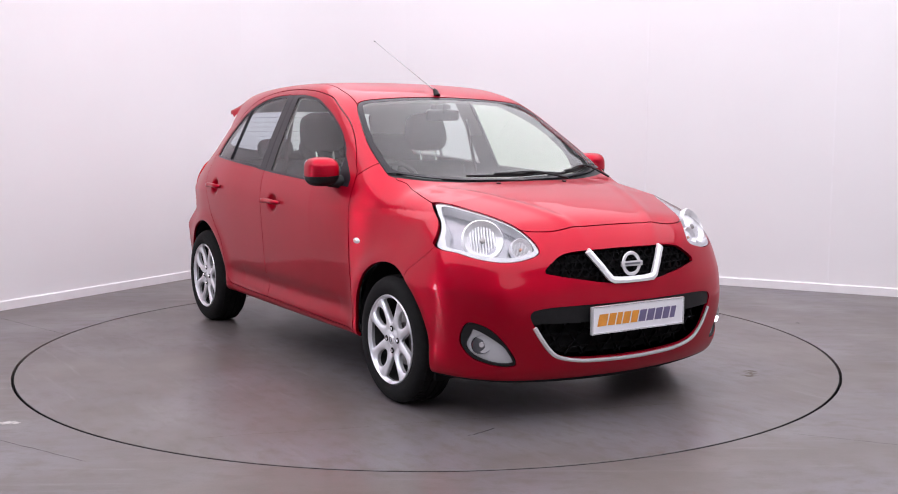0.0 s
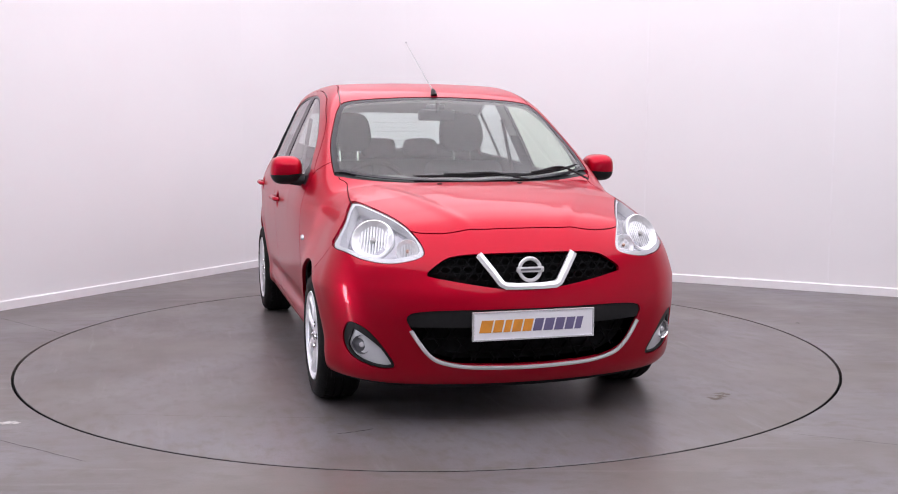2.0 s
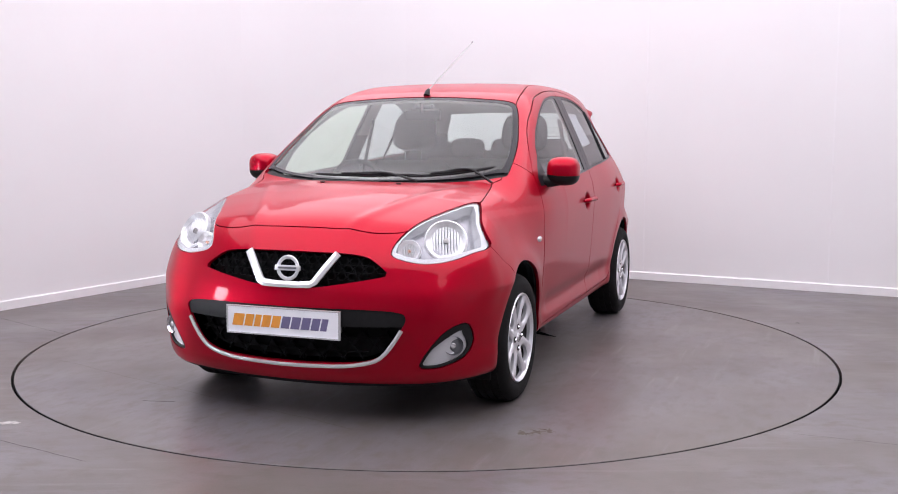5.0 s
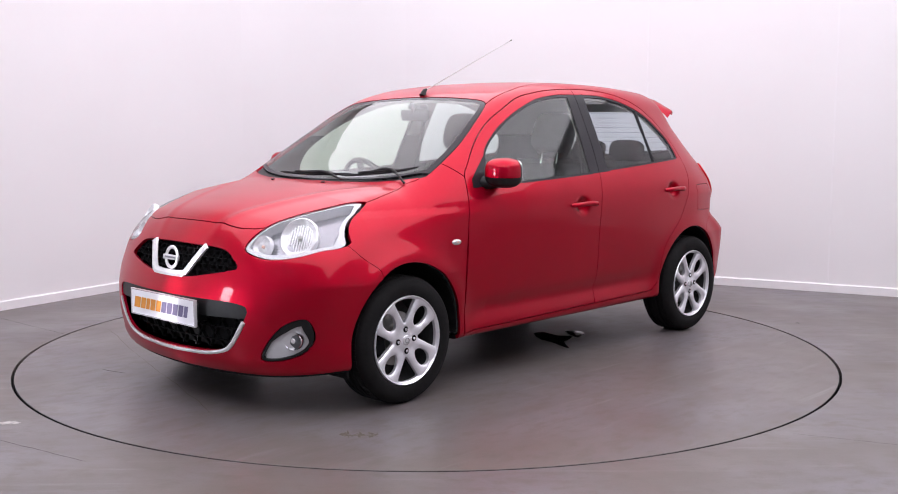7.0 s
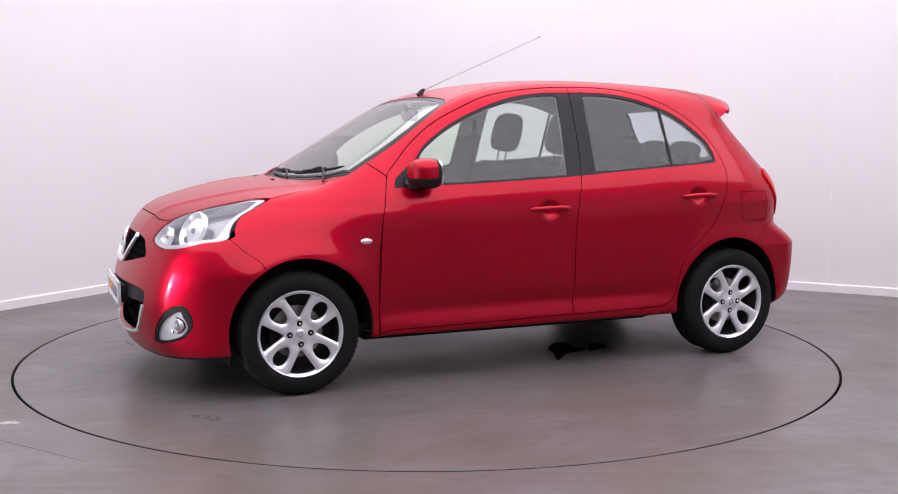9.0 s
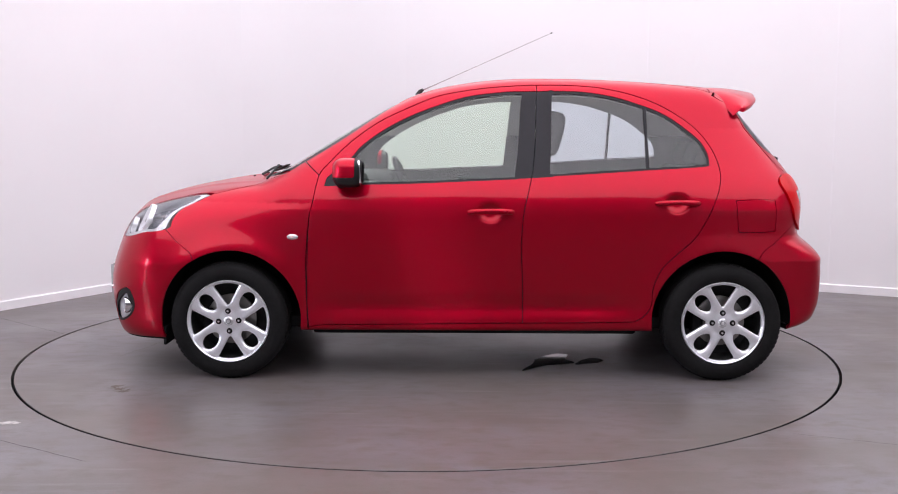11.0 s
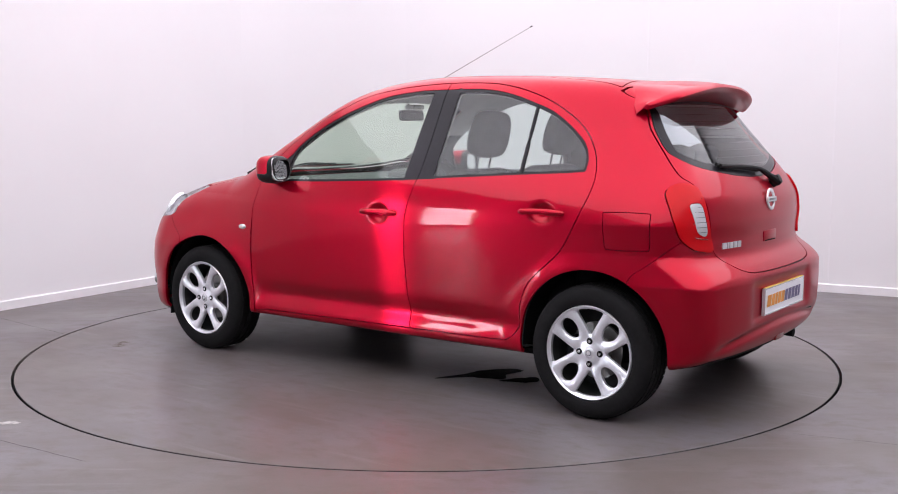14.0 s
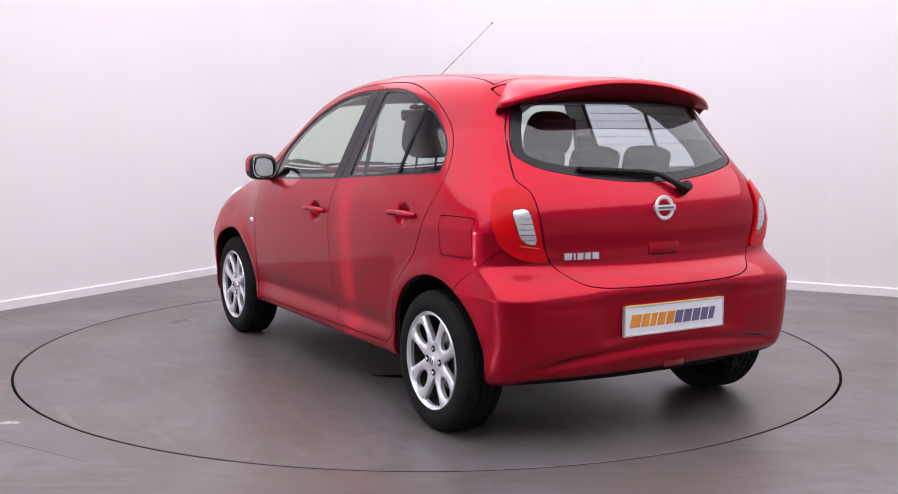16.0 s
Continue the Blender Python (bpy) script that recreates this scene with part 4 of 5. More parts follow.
    # fog lamps; the black surround is widened on top as the bezel's shadow
    inner, edge = parted(made["fog"], lambda x, y, z: inside(FOG, np.abs(y), z) + 0.010 + 0.016 * np.clip((z - 0.345) / 0.05, 0, 1))
    housings = {}
    for s, a, b in sides(*edge):
        housings[s] = panel("fog_surround", a, b, BLACK, bumper, "black fog lamp surround, widened on top for shadow", 0.003, 0.03)
    for s, a, b in sides(*inner):
        panel("fog_bezel", a, b, LAMP_WHITE, housings[s], "satin silver bezel", 0.014, 0.02)
        p = on_front(s * 0.695, 0.352)
        n = Vector((1, 0.45 * s, 0)).normalized()
        m = facing(p - normal_at(p) * 0.014, n)
        part("fog_ring", placed(lathe([(0.026, -0.03), (0.036, 0.004), (0.040, 0.010), (0.043, 0.002), (0.043, -0.03)], 28), m), CHROME, housings[s], "bright lamp ring")
        part("fog_glass", placed(lathe([(0.0, 0.006), (0.018, 0.004), (0.034, -0.006)], 28), m), LAMP_GREY, housings[s], "grey fog lamp glass")
        part("fog_bulb", placed(lathe([(0.0, 0.011), (0.009, 0.009), (0.014, 0.002)], 18), m), CLEAR_LENS, housings[s], "bright bulb lens")
    # wipers
    for y0, y1 in ((-0.30, 0.25), (0.20, 0.60)):
        pts = []
        for y in np.linspace(y0, y1, 12):
            x = float(COWL(abs(y))) - 0.012 - 0.02 * (y - y0) / (y1 - y0)
            p = on_top(x, y)
            pts.append(p + normal_at(p) * 0.014)
        w = part("wiper", tube(pts, [0.004] + [0.007] * 10 + [0.003], 6), BLACK, car, "black windscreen wiper")
        arm = [on_top(float(COWL(abs(y1 * 0.75 + y0 * 0.25))) + 0.04, y1 + 0.02, 0.01), pts[8] + Vector((0.02, 0, 0.012)), pts[5] + Vector((0, 0, 0.012))]
        part("wiper_arm", tube(spline(arm, 5), 0.006, 6), BLACK, w, "black arm")
        part("wiper_spoiler", tube([p + Vector((0.004, 0, 0.010)) for p in pts[3:9]], 0.006, 6), BLACK, w, "rubber blade back")
    # washer jets on the bonnet
    for y in (-0.20, 0.20):
        p = on_top(1.20, y)
        part("washer_jet", placed(block((-0.012, 0, -0.007), (0.012, 0.006, 0.007), 0.003), facing(p, normal_at(p))), BLACK, car, "small black washer jet")


def body_skin_front():
    """The skin ahead of the front wheels, whole."""
    V, Q = surface_net(body, (1.5, -0.9125, 0.10), (2.10, 0.9125, 0.90), STEP)
    for _ in range(3):
        g = grad(body, V)
        V = V - g * (body(*V.T) / np.maximum((g * g).sum(1), 0.05))[:, None]
    return V, np.concatenate([Q[:, [0, 1, 2]], Q[:, [0, 2, 3]]])


def build_rear(car, made):
    tailgate, bumper = made["tailgate"], made["rear_bumper"]
    clear_line = spline([(0.668, 0.930), (0.640, 0.940), (0.614, 0.932), (0.600, 0.870), (0.588, 0.812), (0.612, 0.806), (0.648, 0.828), (0.664, 0.880)], 4, True)
    clear, red = parted(made["tail"], lambda x, y, z: inside(clear_line, np.abs(y), z), 0.002)
    lamps = {}
    for s, a, b in sides(*red):
        lamps[s] = panel("tail_lamp", a, b, RED_LENS, car, "red tail lamp lens", -0.010, 0.03)
    for s, a, b in sides(*clear):
        panel("reversing_lens", a, b, CLEAR_LENS, lamps[s], "ribbed clear lens", -0.009, 0.02)
        for z in np.arange(0.822, 0.93, 0.021):
            y0 = 0.596 + 0.10 * (z - 0.82)
            part("lens_rib", tube([on_back(s * y, z, 0.0085) for y in (y0, y0 + 0.028, y0 + 0.054)], 0.0022, 5), LAMP_GREY, lamps[s], "thin grey rib")
        line = [on_back(s * y, z, 0.0095) for y, z in ((0.60, 0.995), (0.605, 0.96), (0.665, 0.95), (0.672, 0.86), (0.655, 0.80), (0.585, 0.79))]
        part("lens_seam", tube(line, 0.003, 6), DARK_RED, lamps[s], "dark red seam")
    badge(facing(on_back(0, 0.931, 0.006), (-1, 0, 0.1)), tailgate, 0.043)
    # model name as plain bright bars
    y = 0.474
    for w in (0.030, 0.008, 0.024, 0.024, 0.028):
        a, b = on_back(y, 0.754, 0.0), on_back(y - w, 0.754, 0.0)
        bm = bmesh.new()
        vs = []
        for lift in (0.0, 0.006):
            for p in (a, b):
                for dz in (-0.013, 0.013):
                    vs.append(bm.verts.new((p.x - lift, p.y, p.z + dz)))
        for f in ((4, 6, 7, 5), (0, 1, 5, 4), (2, 6, 7, 3), (1, 3, 7, 5), (0, 4, 6, 2)):
            bm.faces.new([vs[i] for i in f])
        part("name_bar", bm, LAMP_WHITE, tailgate, "chrome lettering bar", smooth=False)
        y -= w + 0.009
    # grip; a raised dark bar stands in for the shade of its recess
    p = on_back(0, 0.765)
    part("grip", block((p.x - 0.004, -0.082, 0.742), (p.x + 0.02, 0.082, 0.792), 0.006), PAINT, tailgate, "red tailgate grip")
    part("grip_shade", block((p.x - 0.0055, -0.066, 0.743), (p.x + 0.02, 0.066, 0.749), 0.002), SEAL, tailgate, "dark bar standing in for shade below the grip")
    plate(pose(-1.786, 0, 0.495, 0, 0, 90), bumper, True)
    part("rear_fog_lamp", block((on_back(-0.02, 0.30).x - 0.006, -0.075, 0.285), (on_back(0, 0.30).x + 0.05, 0.035, 0.318), 0.004), DARK_RED, bumper, "red rear fog lamp")
    part("exhaust_pipe", tube([(-1.45, -0.44, 0.235), (-1.60, -0.44, 0.245), (-1.70, -0.44, 0.240)], 0.022, 14), UNDER, car, "dark exhaust tip")
    part("silencer", placed(block((-0.26, -0.09, -0.06), (0.26, 0.09, 0.06), 0.05, 3), pose(-1.40, -0.05, 0.285, 0, 0, 90)), UNDER, car, "dull silencer box")
    # rear wiper
    pts = [on_back(-0.133, 1.0, 0.035), on_back(-0.06, 1.045, 0.03), on_back(0.03, 1.073, 0.03), on_back(0.34, 1.090, 0.018)]
    w = part("rear_wiper", tube(spline(pts, 5), [0.017] * 4 + [0.013] * 4 + [0.010] * 8, 8), BLACK, tailgate, "black rear wiper arm")
    part("wiper_hub", placed(lathe([(0.0, 0.05), (0.022, 0.045), (0.028, 0.0)], 20), facing(on_back(-0.133, 1.0), (-1, 0, 0.5))), BLACK, w, "round hub")
    blade = [on_back(y, 1.060 + 0.035 * (y + 0.02) / 0.37, 0.012) for y in np.linspace(-0.02, 0.35, 10)]
    part("wiper_blade", tube(blade, 0.009, 6), BLACK, w, "rubber blade")
    # heating lines in the rear window
    for z in np.arange(1.09, 1.36, 0.032):
        half_w = 0.44 - 0.25 * max(0, z - 1.15)
        line = [on_back(y, z, -0.0075) for y in np.linspace(-half_w, half_w, 9)]
        part("heating_line", tube(line, 0.0009, 4), CRACK, tailgate, "thin heating wire")
    build_spoiler(car)


def build_spoiler(car):
    """Roof spoiler: arched blade over the rear window, with dropped ends."""
    rows, n = [], 40
    ends = 0.565
    for k in range(n + 1):
        y = ends * (2 * k / n - 1)
        a = abs(y) / ends
        start_x = -1.205 - 0.10 * a ** 6
        tip_x = -1.488 + 0.13 * a ** 4
        top0 = float(on_top(start_x, min(abs(y), 0.49), 0.0).z) - 0.06 * max(0, abs(y) - 0.47) / 0.1
        tip_z = 1.452 - 0.30 * y * y
        row = []
        for u in np.linspace(0, 1, 7):
            row.append((start_x + (tip_x - start_x) * u, y, top0 + (tip_z - top0) * u + 0.010 * math.sin(math.pi * u)))
        row += [(tip_x - 0.006, y, tip_z - 0.012), (tip_x + 0.004, y, tip_z - 0.026)]
        under_x, under_z = -1.345 + 0.01 * a, 1.372 - 0.11 * y * y
        for u in np.linspace(0.25, 1, 4):
            row.append((tip_x + (under_x - tip_x) * u, y, tip_z - 0.026 + (under_z - tip_z + 0.026) * u))
        rows.append(row)
    m = len(rows[0])
    V = np.array([p for r in rows for p in r])
    F = [(i * m + j, i * m + j + 1, (i + 1) * m + j + 1, (i + 1) * m + j) for i in range(n) for j in range(m - 1)]
    F += [tuple(range(m))[::-1], tuple(range(n * m, n * m + m))]
    bm = bmesh.new()
    vs = [bm.verts.new(p) for p in V]
    for f in F:
        bm.faces.new([vs[i] for i in f])
    sp = part("spoiler", bm, PAINT, car, "red roof spoiler over the rear window", angle=60)
    part("brake_light", block((-1.452, -0.15, 1.418), (-1.440, 0.15, 1.430), 0.002), DARK_RED, sp, "slim high brake light")


def build_wheel(car, x, s, spin):
    """Alloy with four wedge windows and four oval holes between paired spokes."""
    R, rim_r = 0.293, 0.206
    prof = [(0.198, -0.010), (0.206, 0.004), (0.216, 0.010), (0.240, 0.013), (0.268, 0.008), (0.282, -0.004), (0.289, -0.022), (0.2925, -0.045), (0.2925, -0.058),
            (0.286, -0.060), (0.286, -0.066), (0.2925, -0.068), (0.2935, -0.093), (0.287, -0.095), (0.287, -0.101), (0.2935, -0.103), (0.2925, -0.128), (0.286, -0.130),
            (0.286, -0.136), (0.2925, -0.138), (0.289, -0.160), (0.270, -0.180), (0.220, -0.178), (0.20, -0.165)]
    m = pose(x, s * 0.812, 0.293, 0, 0, 0 if s > 0 else 180) @ pose(0, 0, 0, 0, spin, 0)
    wheel = part("wheel", placed(tread(lathe(prof, 88)), m), RUBBER, car, "black road tyre on a silver alloy", angle=50)
    # face
    nr, na = 26, 176
    rr = np.linspace(0.012, rim_r - 0.008, nr)
    aa = np.arange(na) * 2 * math.pi / na
    P = np.array([(r * math.cos(a), 0, r * math.sin(a)) for r in rr for a in aa])
    idx = np.arange(nr * na).reshape(nr, na)
    nx = np.roll(idx, -1, 1)
    F = np.concatenate([np.stack([idx[:-1].ravel(), nx[:-1].ravel(), nx[1:].ravel()], 1), np.stack([idx[:-1].ravel(), nx[1:].ravel(), idx[1:].ravel()], 1)])
    def opening(V):
        r, a = np.hypot(V[:, 0], V[:, 2]), np.arctan2(V[:, 2], V[:, 0])
        w = np.abs((a + math.pi / 4) % (math.pi / 2) - math.pi / 4)
        wedge = np.maximum(np.maximum(r * w - (0.006 + 0.55 * (r - 0.080)), r - 0.190), 0.080 - r)
        q = np.abs(a % (math.pi / 2) - math.pi / 4)
        u, v = (r - 0.135) / 0.050, r * q / (0.028 + 0.16 * (r - 0.10))
        oval = (np.sqrt(u * u + v * v) - 1) * 0.028
        return np.minimum(wedge, oval)
    V, F = cut(P, F, -opening(P))
    d = opening(V)
    r = np.hypot(V[:, 0], V[:, 2])
    V = V.copy()
    V[:, 1] = -0.004 + 0.010 * (r / 0.2) ** 2 - 0.009 * np.exp(-np.clip(d, 0, 1) / 0.007) - 0.006 * np.exp(-((r - 0.055) / 0.02) ** 2)
    e = rim_of(F)
    k, c = len(V), len(e)
    i = np.arange(c)
    A, B = V[e[:, 0]], V[e[:, 1]]
    low = np.array((0, 0.016, 0))
    rimf = np.concatenate([np.stack([k + i, k + 2 * c + i, k + c + i], 1), np.stack([k + c + i, k + 2 * c + i, k + 3 * c + i], 1)])
    VV = np.concatenate([V, A, B, A - low, B - low])
    VV = np.array([m @ Vector(p) for p in VV])
    face = raw("alloy_rim", VV, np.concatenate([F, rimf])[:, ::-1], ALLOY, wheel, "silver eight-spoke alloy rim")
    part("rim_lip", placed(lathe([(0.190, -0.014), (0.196, 0.006), (0.202, 0.010), (0.207, 0.004), (0.207, -0.012)], 88), m), ALLOY, wheel, "silver rim lip")
    part("rim_barrel", placed(lathe([(0.192, -0.012), (0.189, -0.03), (0.184, -0.15), (0.14, -0.152), (0.05, -0.15), (0.0, -0.15)], 64), m), BARREL, wheel, "dark inner rim barrel")
    part("brake_disc", placed(lathe([(0.0, -0.055), (0.07, -0.055), (0.072, -0.075), (0.125, -0.075), (0.125, -0.09)], 48), m), STEEL, wheel, "steel brake disc")
    part("brake_caliper", placed(block((0.085, -0.12, -0.06), (0.14, -0.05, 0.06), 0.012), m), UNDER, wheel, "dark brake caliper")
    part("centre_cap", placed(lathe([(0.0, 0.002), (0.018, 0.001), (0.023, -0.003), (0.024, -0.012)], 28), m), SATIN, wheel, "silver centre cap")
    part("cap_mark", placed(ring(0.011, 0.0018, 20, 1.0), m @ pose(0, 0.002, 0)), LAMP_GREY, wheel, "small round mark")
    for k in range(4):
        a = k * math.pi / 2
        b = m @ pose(0.050 * math.cos(a), -0.006, 0.050 * math.sin(a))
        # flat black disc puts the recess's shade round each nut
        part("bolt_shade", placed(lathe([(0.0, 0.0015), (0.0125, 0.0015), (0.0145, 0.0)], 16), b), UNDER, wheel, "black disc standing in for the shaded bolt recess")
        part("wheel_bolt", placed(lathe([(0.0, 0.008), (0.006, 0.008), (0.008, 0.002)], 6), b), CHROME, wheel, "bright wheel nut", smooth=False)


def tread(bm):
    """Adds shoulder blocks round a tyre."""
    for k in range(72):
        for y0, y1 in ((-0.052, -0.024), (-0.158, -0.142)):
            block((-0.0088, y0, 0.288), (0.0088, y1, 0.2933), bm=bm, m=pose(0, 0, 0, 0, k * 5, 0))
    return bm


def build_running_gear(car):
    for x in (1.225, -1.225):
        for s in (1, -1):
            build_wheel(car, x, s, 0 if x < 0 else 3)
            # wheel-arch liner
            bm = bmesh.new()
            prof = [(0.352, 0.775), (0.356, 0.70), (0.356, 0.46), (0.0, 0.46)]
            rows = []
            for r, y in prof:
                rows.append([bm.verts.new((x * 0.992 + r * math.cos(a), s * y, 0.305 + r * math.sin(a))) for a in np.linspace(radians(-5), radians(185), 40)])
            for p, q in zip(rows, rows[1:]):
                for k in range(39):
                    bm.faces.new((p[k], p[k + 1], q[k + 1], q[k]))
            part("wheel_arch_liner", bm, UNDER, car, "black wheel-arch liner")
        part("axle", tube([(x, -0.70, 0.28), (x, 0.70, 0.28)], 0.035, 10), UNDER, car, "dark axle beam")
    part("undertray", block((-0.84, -0.56, 0.185), (0.84, 0.56, 0.245), 0.015, 2), UNDER, car, "black undertray between the wheels")
    for s in (1, -1):
        part("sill_strip", block((-0.80, min(s * 0.56, s * 0.65), 0.212), (0.78, max(s * 0.56, s * 0.65), 0.262), 0.012, 2), UNDER, car, "black plastic strip under the sill")
        part("mud_flap", block((1.545, min(s * 0.55, s * 0.78), 0.165), (1.56, max(s * 0.55, s * 0.78), 0.26), 0.004), UNDER, car, "black air deflector flap")


def superquadric(lo, hi, p=0.55, nu=48, nv=28):
    c, h = (np.array(lo) + hi) / 2, (np.array(hi) - lo) / 2
    pw = lambda v: np.sign(v) * np.abs(v) ** p
    V, F = [], []
    for i in range(nv + 1):
        b = -math.pi / 2 + math.pi * i / nv
        for j in range(nu):
            a = 2 * math.pi * j / nu
            V.append(c + h * np.array((pw(math.cos(b)) * pw(math.cos(a)), pw(math.cos(b)) * pw(math.sin(a)), pw(math.sin(b)))))
    for i in range(nv):
        for j in range(nu):
            a, b, d, e = i * nu + j, i * nu + (j + 1) % nu, (i + 1) * nu + (j + 1) % nu, (i + 1) * nu + j
            F += [(a, b, d), (a, d, e)]
    return np.array(V), np.array(F)


def build_sides(car, made):
    for s in (1, -1):
        door = made["doors"]["front", s]
        V, F = superquadric((0.535, 0.778, 0.962), (0.700, 0.938, 1.106), 0.68)
        # swept nose: narrower at the outer top
        V[:, 0] -= 0.10 * np.clip(V[:, 1] - 0.80, 0, 1) * np.clip((V[:, 0] - 0.56) / 0.15, 0, 1)
        V[:, 1] *= s
        f = F if s > 0 else F[:, ::-1]
        mid = 1.012 + 0.10 * np.clip(0.86 - np.abs(V[:, 1]), 0, 1)
        cap = cut(V, f, np.maximum(mid - V[:, 2], 0.582 - V[:, 0]))
        base = cut(V, f, np.maximum(-np.maximum(mid - V[:, 2], 0.582 - V[:, 0]) + 0.0015, 0.546 - V[:, 0]))
        mirror = raw("door_mirror", *cap, PAINT, door, "red door mirror cap")
        raw("mirror_base", *base, BLACK, mirror, "black lower mirror shell")
        g = [(0.556, s * (0.858 + 0.066 * np.sign(math.cos(a)) * abs(math.cos(a)) ** 0.5), 1.037 + 0.060 * np.sign(math.sin(a)) * abs(math.sin(a)) ** 0.5) for a in np.linspace(0, 2 * math.pi, 33)[:-1]]
        g = [(x + 0.09 * (z - 1.04) - 0.05 * (abs(y) - 0.86), y, z) for x, y, z in g]
        bm = bmesh.new()
        bm.faces.new([bm.verts.new(q) for q in g])
        bm.faces.ensure_lookup_table()
        lip = bmesh.ops.extrude_face_region(bm, geom=[bm.faces[0]])
        bmesh.ops.translate(bm, vec=(0.014, 0, 0), verts=[v for v in lip["geom"] if isinstance(v, bmesh.types.BMVert)])
        part("mirror_glass", bm, MIRROR, mirror, "silvered mirror glass", smooth=False)
        part("mirror_arm", tube([on_side(0.66, 0.985, s, -0.01), Vector((0.655, s * 0.80, 0.982)), Vector((0.645, s * 0.84, 0.985))], [0.034, 0.028, 0.024], 10), BLACK, mirror, "black mirror arm")
        for which, xa, xb, z in (("front", 0.036, -0.186, 0.843), ("rear", -0.878, -1.094, 0.886)):
            pts = []
            for u in np.linspace(0, 1, 14):
                x = xa + (xb - xa) * u
                lift = 0.002 + 0.024 * min(1, 6 * u, 6 * (1 - u)) ** 0.8
                ref = on_side(xa, z, s) * (1 - u) + on_side(xb, z, s) * u
                pts.append(Vector((x, ref.y + s * lift, z + 0.006 * math.sin(math.pi * u))))
            h = part("door_handle", tube(pts, [0.008] + [0.0125] * 8 + [0.0145] * 4 + [0.009], 10), PAINT, made["doors"][which, s], "red pull handle")
            if which == "front":
                part("key_lock", placed(lathe([(0.0, 0.003), (0.007, 0.002), (0.009, -0.004)], 14), facing(pts[11] + Vector((0, s * 0.0135, 0)), (0, s, 0))), PAINT, h, "key cover")
        p = on_side(0.90, 0.716, s)
        m = facing(p, normal_at(p)) @ Matrix.Diagonal((2.0, 1, 1, 1))
        r = part("side_repeater", placed(lathe([(0.0, 0.010), (0.008, 0.009), (0.0135, 0.004), (0.0145, 0.0)], 24), m), CLEAR_LENS, car, "small clear side repeater lamp")
        part("repeater_bulb", placed(lathe([(0.0, 0.0108), (0.004, 0.0104)], 12), m), AMBER, r, "amber bulb")
    # aerial
    part("aerial_foot", tube([(0.315, 0, 1.425), (0.300, 0, 1.452), (0.285, 0, 1.462)], [0.020, 0.013, 0.007], 10), BLACK, made["roof"], "black aerial foot")
    part("aerial", tube([(0.29, 0, 1.457), (0.18, 0.0, 1.505), (-0.427, 0.012, 1.772)], [0.0042, 0.0026, 0.0014], 6), STEEL, made["roof"], "thin steel rod aerial")
    part("aerial_tip", tube([(-0.422, 0.012, 1.770), (-0.432, 0.012, 1.7745)], 0.0035, 6), BLACK, made["roof"], "small tip")


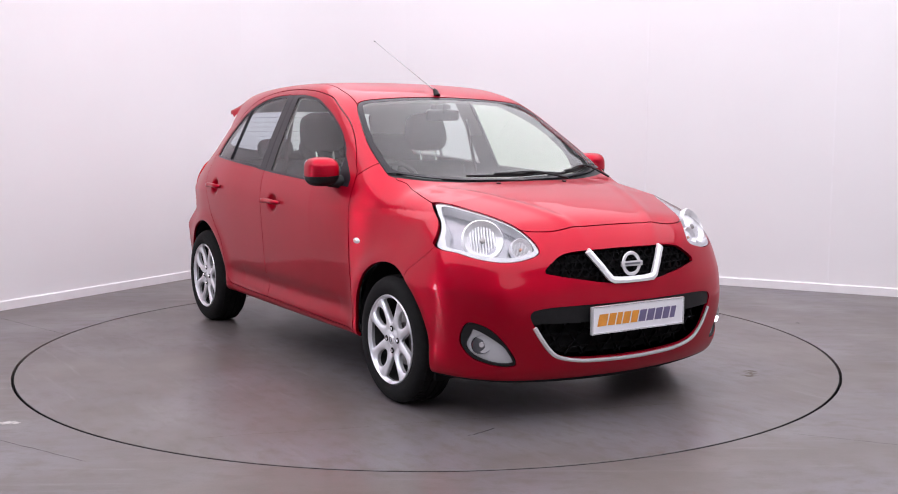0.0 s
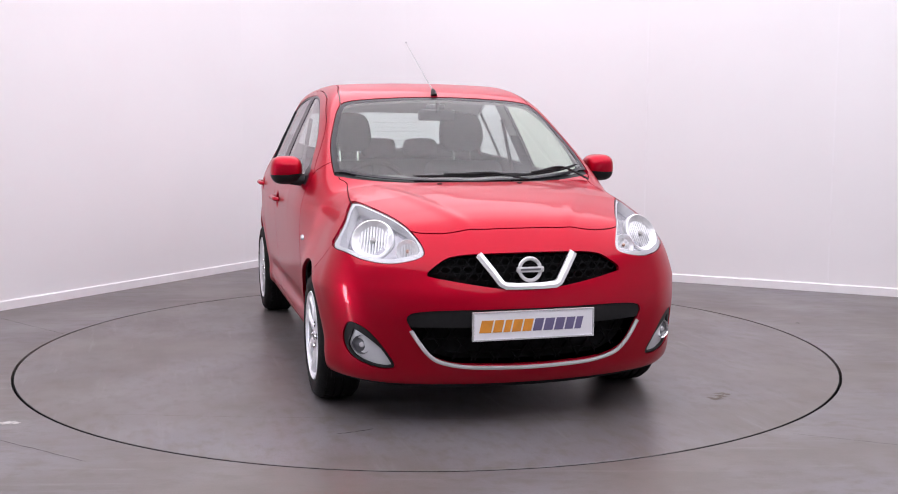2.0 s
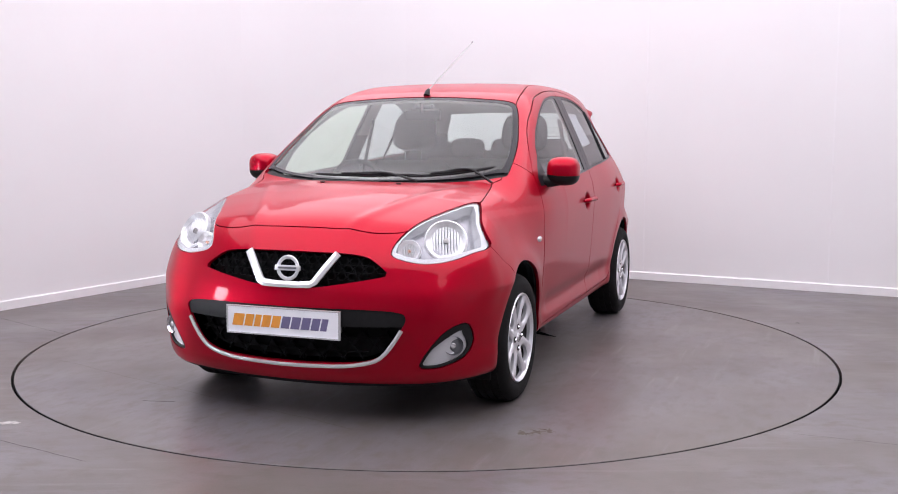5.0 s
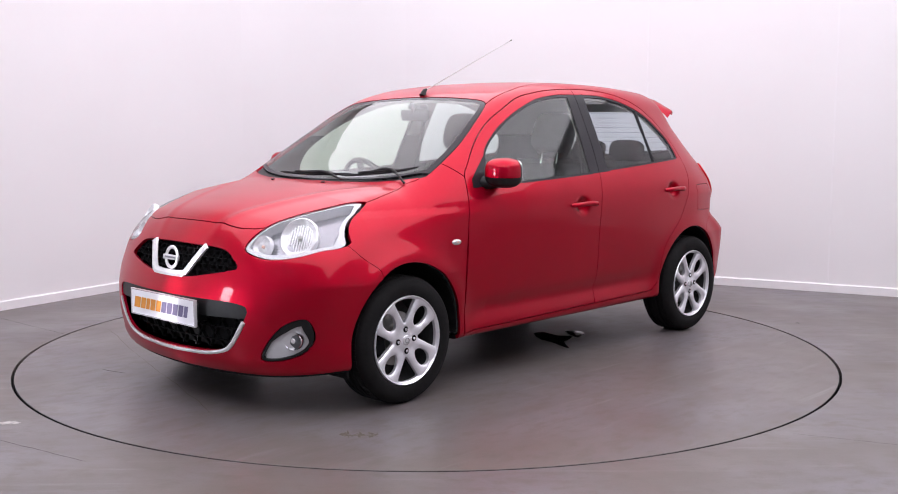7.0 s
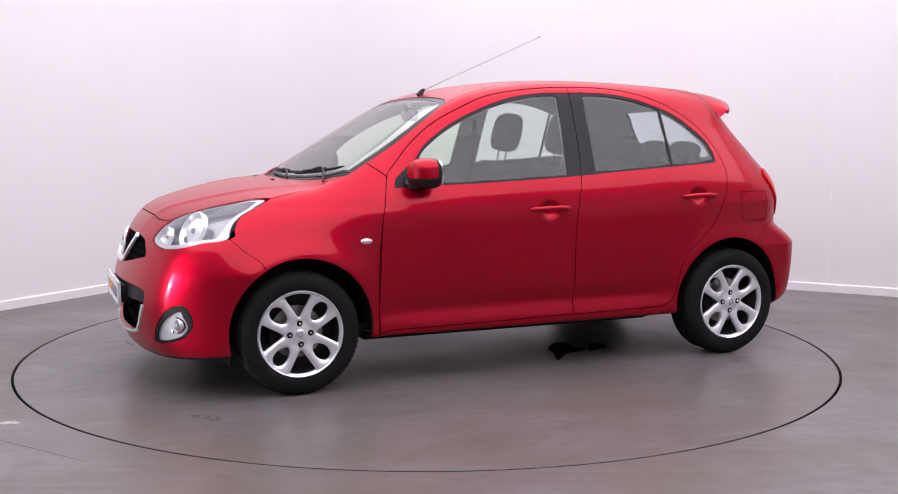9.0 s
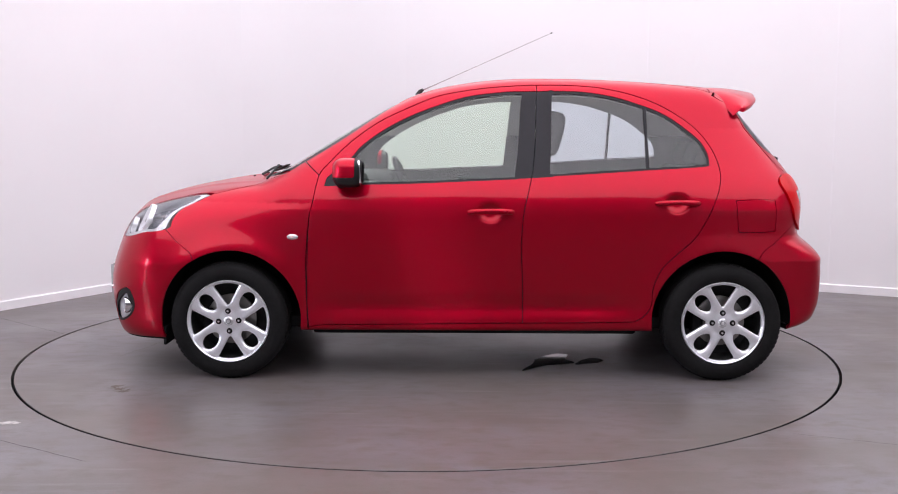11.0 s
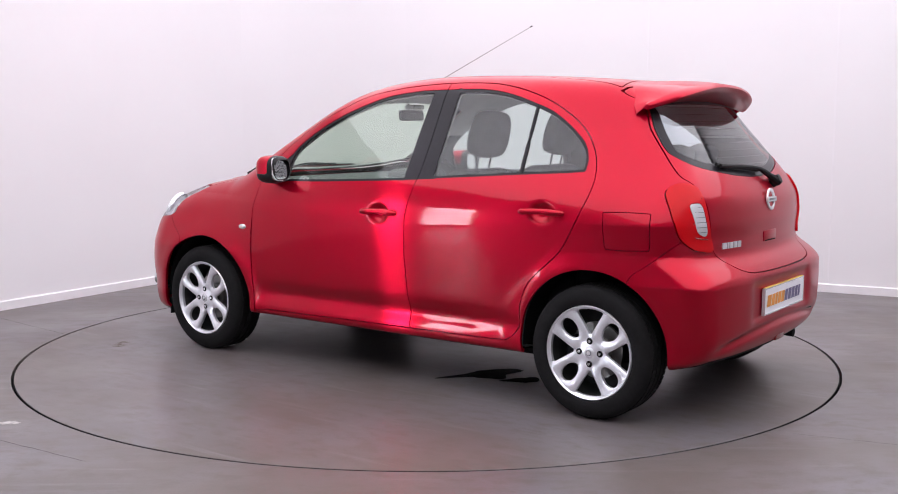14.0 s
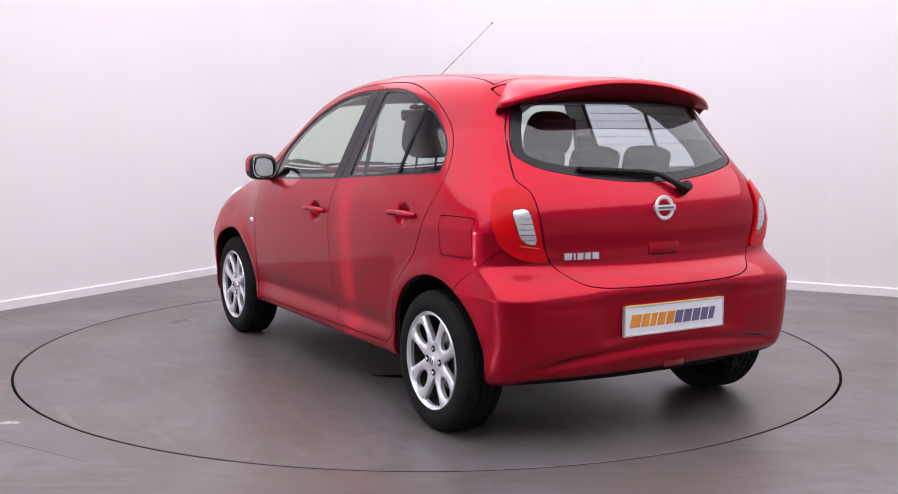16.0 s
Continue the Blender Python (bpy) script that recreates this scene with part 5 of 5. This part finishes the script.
def build_cabin(car):
    for y in (0.36, -0.36):
        seat = new("front_seat")
        seat.parent = car
        tagged(seat, "dark cloth front seat")
        part("cushion", block((-0.28, y - 0.25, 0.36), (0.25, y + 0.25, 0.56), 0.06, 4), CLOTH, seat, "dark cloth cushion")
        m = pose(-0.22, y, 0.48, 0, -14, 0)
        part("backrest", block((-0.07, -0.25, 0.0), (0.07, 0.25, 0.58), 0.06, 4, m=m), CLOTH, seat, "dark cloth backrest")
        hv, hf = superquadric((-0.055, -0.140, 0.645), (0.055, 0.140, 0.880), 0.55, 32, 20)
        hv[:, 1] *= 1 - 0.9 * np.clip(hv[:, 2] - 0.76, 0, 1)
        raw("headrest", np.array([m @ Vector(p) for p in hv]), hf, CLOTH, seat, "dark cloth headrest")
        for d in (-0.055, 0.055):
            part("headrest_rod", tube([m @ Vector((0, d, 0.54)), m @ Vector((0, d, 0.70))], 0.006, 8), CHROME, seat, "chrome headrest rod")
    bench = new("rear_bench")
    bench.parent = car
    tagged(bench, "dark cloth rear bench")
    part("bench_cushion", block((-1.05, -0.60, 0.40), (-0.58, 0.60, 0.58), 0.06, 3), CLOTH, bench)
    m = pose(-1.06, 0, 0.52, 0, -18, 0)
    part("bench_back", block((-0.06, -0.60, 0.0), (0.06, 0.60, 0.54), 0.05, 3, m=m), CLOTH, bench)
    for y in (-0.30, 0.0, 0.30):
        hv, hf = superquadric((-0.05, y - 0.12, 0.545), (0.05, y + 0.12, 0.68), 0.55, 28, 16)
        raw("bench_headrest", np.array([m @ Vector(p) for p in hv]), hf, CLOTH, bench, "dark cloth headrest")
    # dashboard
    dash = block((0.50, -0.66, 0.60), (1.02, 0.66, 0.945), 0.08, 4)
    for v in dash.verts:
        v.co.z += 0.02 * math.cos(v.co.y * 3) + (0.03 if v.co.x > 0.8 and v.co.z > 0.8 else 0)
    d = part("dashboard", dash, TRIM, car, "dark grey dashboard")
    part("centre_stack", block((0.44, -0.12, 0.55), (0.56, 0.12, 0.90), 0.04, 3), GLOSS_BLACK, d, "gloss black centre stack")
    part("instrument_hood", block((0.48, -0.52, 0.90), (0.74, -0.20, 1.0), 0.05, 3), TRIM, d, "instrument hood")
    for y in (-0.10, 0.10):
        part("air_vent", placed(ring(0.04, 0.008, 24), facing((0.455, y, 0.86), (-1, 0, 0.2))), SATIN, d, "silver-ringed air vent")
    sw = facing((0.40, -0.36, 0.90), (-1, 0, 0.42))
    w = part("steering_wheel", placed(ring(0.178, 0.015, 40, 1.0), sw), GLOSS_BLACK, car, "black steering wheel")
    part("wheel_boss", placed(block((-0.07, -0.02, -0.06), (0.07, 0.02, 0.06), 0.02, 3), sw), GLOSS_BLACK, w, "airbag boss")
    for a in (0, 180, 270):
        part("wheel_spoke", placed(block((0.05, -0.012, -0.02), (0.172, 0.006, 0.02), 0.006), sw @ pose(0, 0, 0, 0, a, 0)), TRIM, w, "wheel spoke")
    mir = part("interior_mirror", block((-0.012, -0.105, -0.03), (0.018, 0.105, 0.032), 0.014, 3, m=pose(0.37, 0.0, 1.318, 0, 8, 0)), GLOSS_BLACK, car, "black interior mirror")
    part("mirror_stem", tube([(0.40, 0, 1.385), (0.385, 0, 1.33)], 0.010, 8), GLOSS_BLACK, mir, "mirror stem")
    part("sensor_pod", block((0.315, -0.05, 1.352), (0.385, 0.05, 1.378), 0.010, 2), TRIM, mir, "grey sensor pod")
    part("cabin_floor", block((-1.5, -0.68, 0.24), (0.95, 0.68, 0.30), 0.01), UNDER, car, "dark cabin floor")
    part("parcel_shelf", block((-1.52, -0.56, 0.94), (-1.20, 0.56, 0.965), 0.006), TRIM, car, "dark parcel shelf")
    for s in (1, -1):
        belt = [(-0.30, s * 0.60, 1.30), (-0.285, s * 0.66, 1.0), (-0.285, s * 0.70, 0.6)]
        part("seat_belt", tube(belt, 0.012, 6), GLOSS_BLACK, car, "dark seat belt")


def build_car():
    car = new("car")
    made = build_body(car)
    build_front(car, made)
    build_rear(car, made)
    build_running_gear(car)
    build_sides(car, made)
    build_cabin(car)
    return tagged(car, "red five-door hatchback with silver alloy wheels on the turntable", "car")


build_room()
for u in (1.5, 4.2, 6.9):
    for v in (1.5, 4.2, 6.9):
        added_ceiling_glow(u, v, 2.698, 2.698)
daylight_opening()
turntable = build_turntable()
floor_marks()
car = build_car()

# ---- motion: the turntable starts slowly, then turns at an even pace and carries the car ----
AXLE_MID = pose(-0.250, 0.009, 0.0)


def heading(t):
    start = curve((0.0, -58.56), (0.25, -59.35), (0.5, -60.66), (1.0, -64.57), (1.5, -69.90), (2.0, -75.80), (2.5, -81.72))
    return float(start(t)) if t < 2.5 else -75.84 - 11.767 * (t - 2.0)


def motions():
    times = (0.0, 0.25, 0.5, 0.75, 1.0, 1.25, 1.5, 1.75, 2.0, 2.5, 3.0, 4.0, 5.0, 6.0, 7.0, 8.0, 9.0, 10.0, 11.0, 12.0, 13.0, 14.0, 15.0, 16.0)
    walk(turntable, [(t, pose(0, 0, 0, 0, 0, heading(t))) for t in times])
    walk(car, [(t, pose(0, 0, 0, 0, 0, heading(t)) @ AXLE_MID) for t in times])


motions()
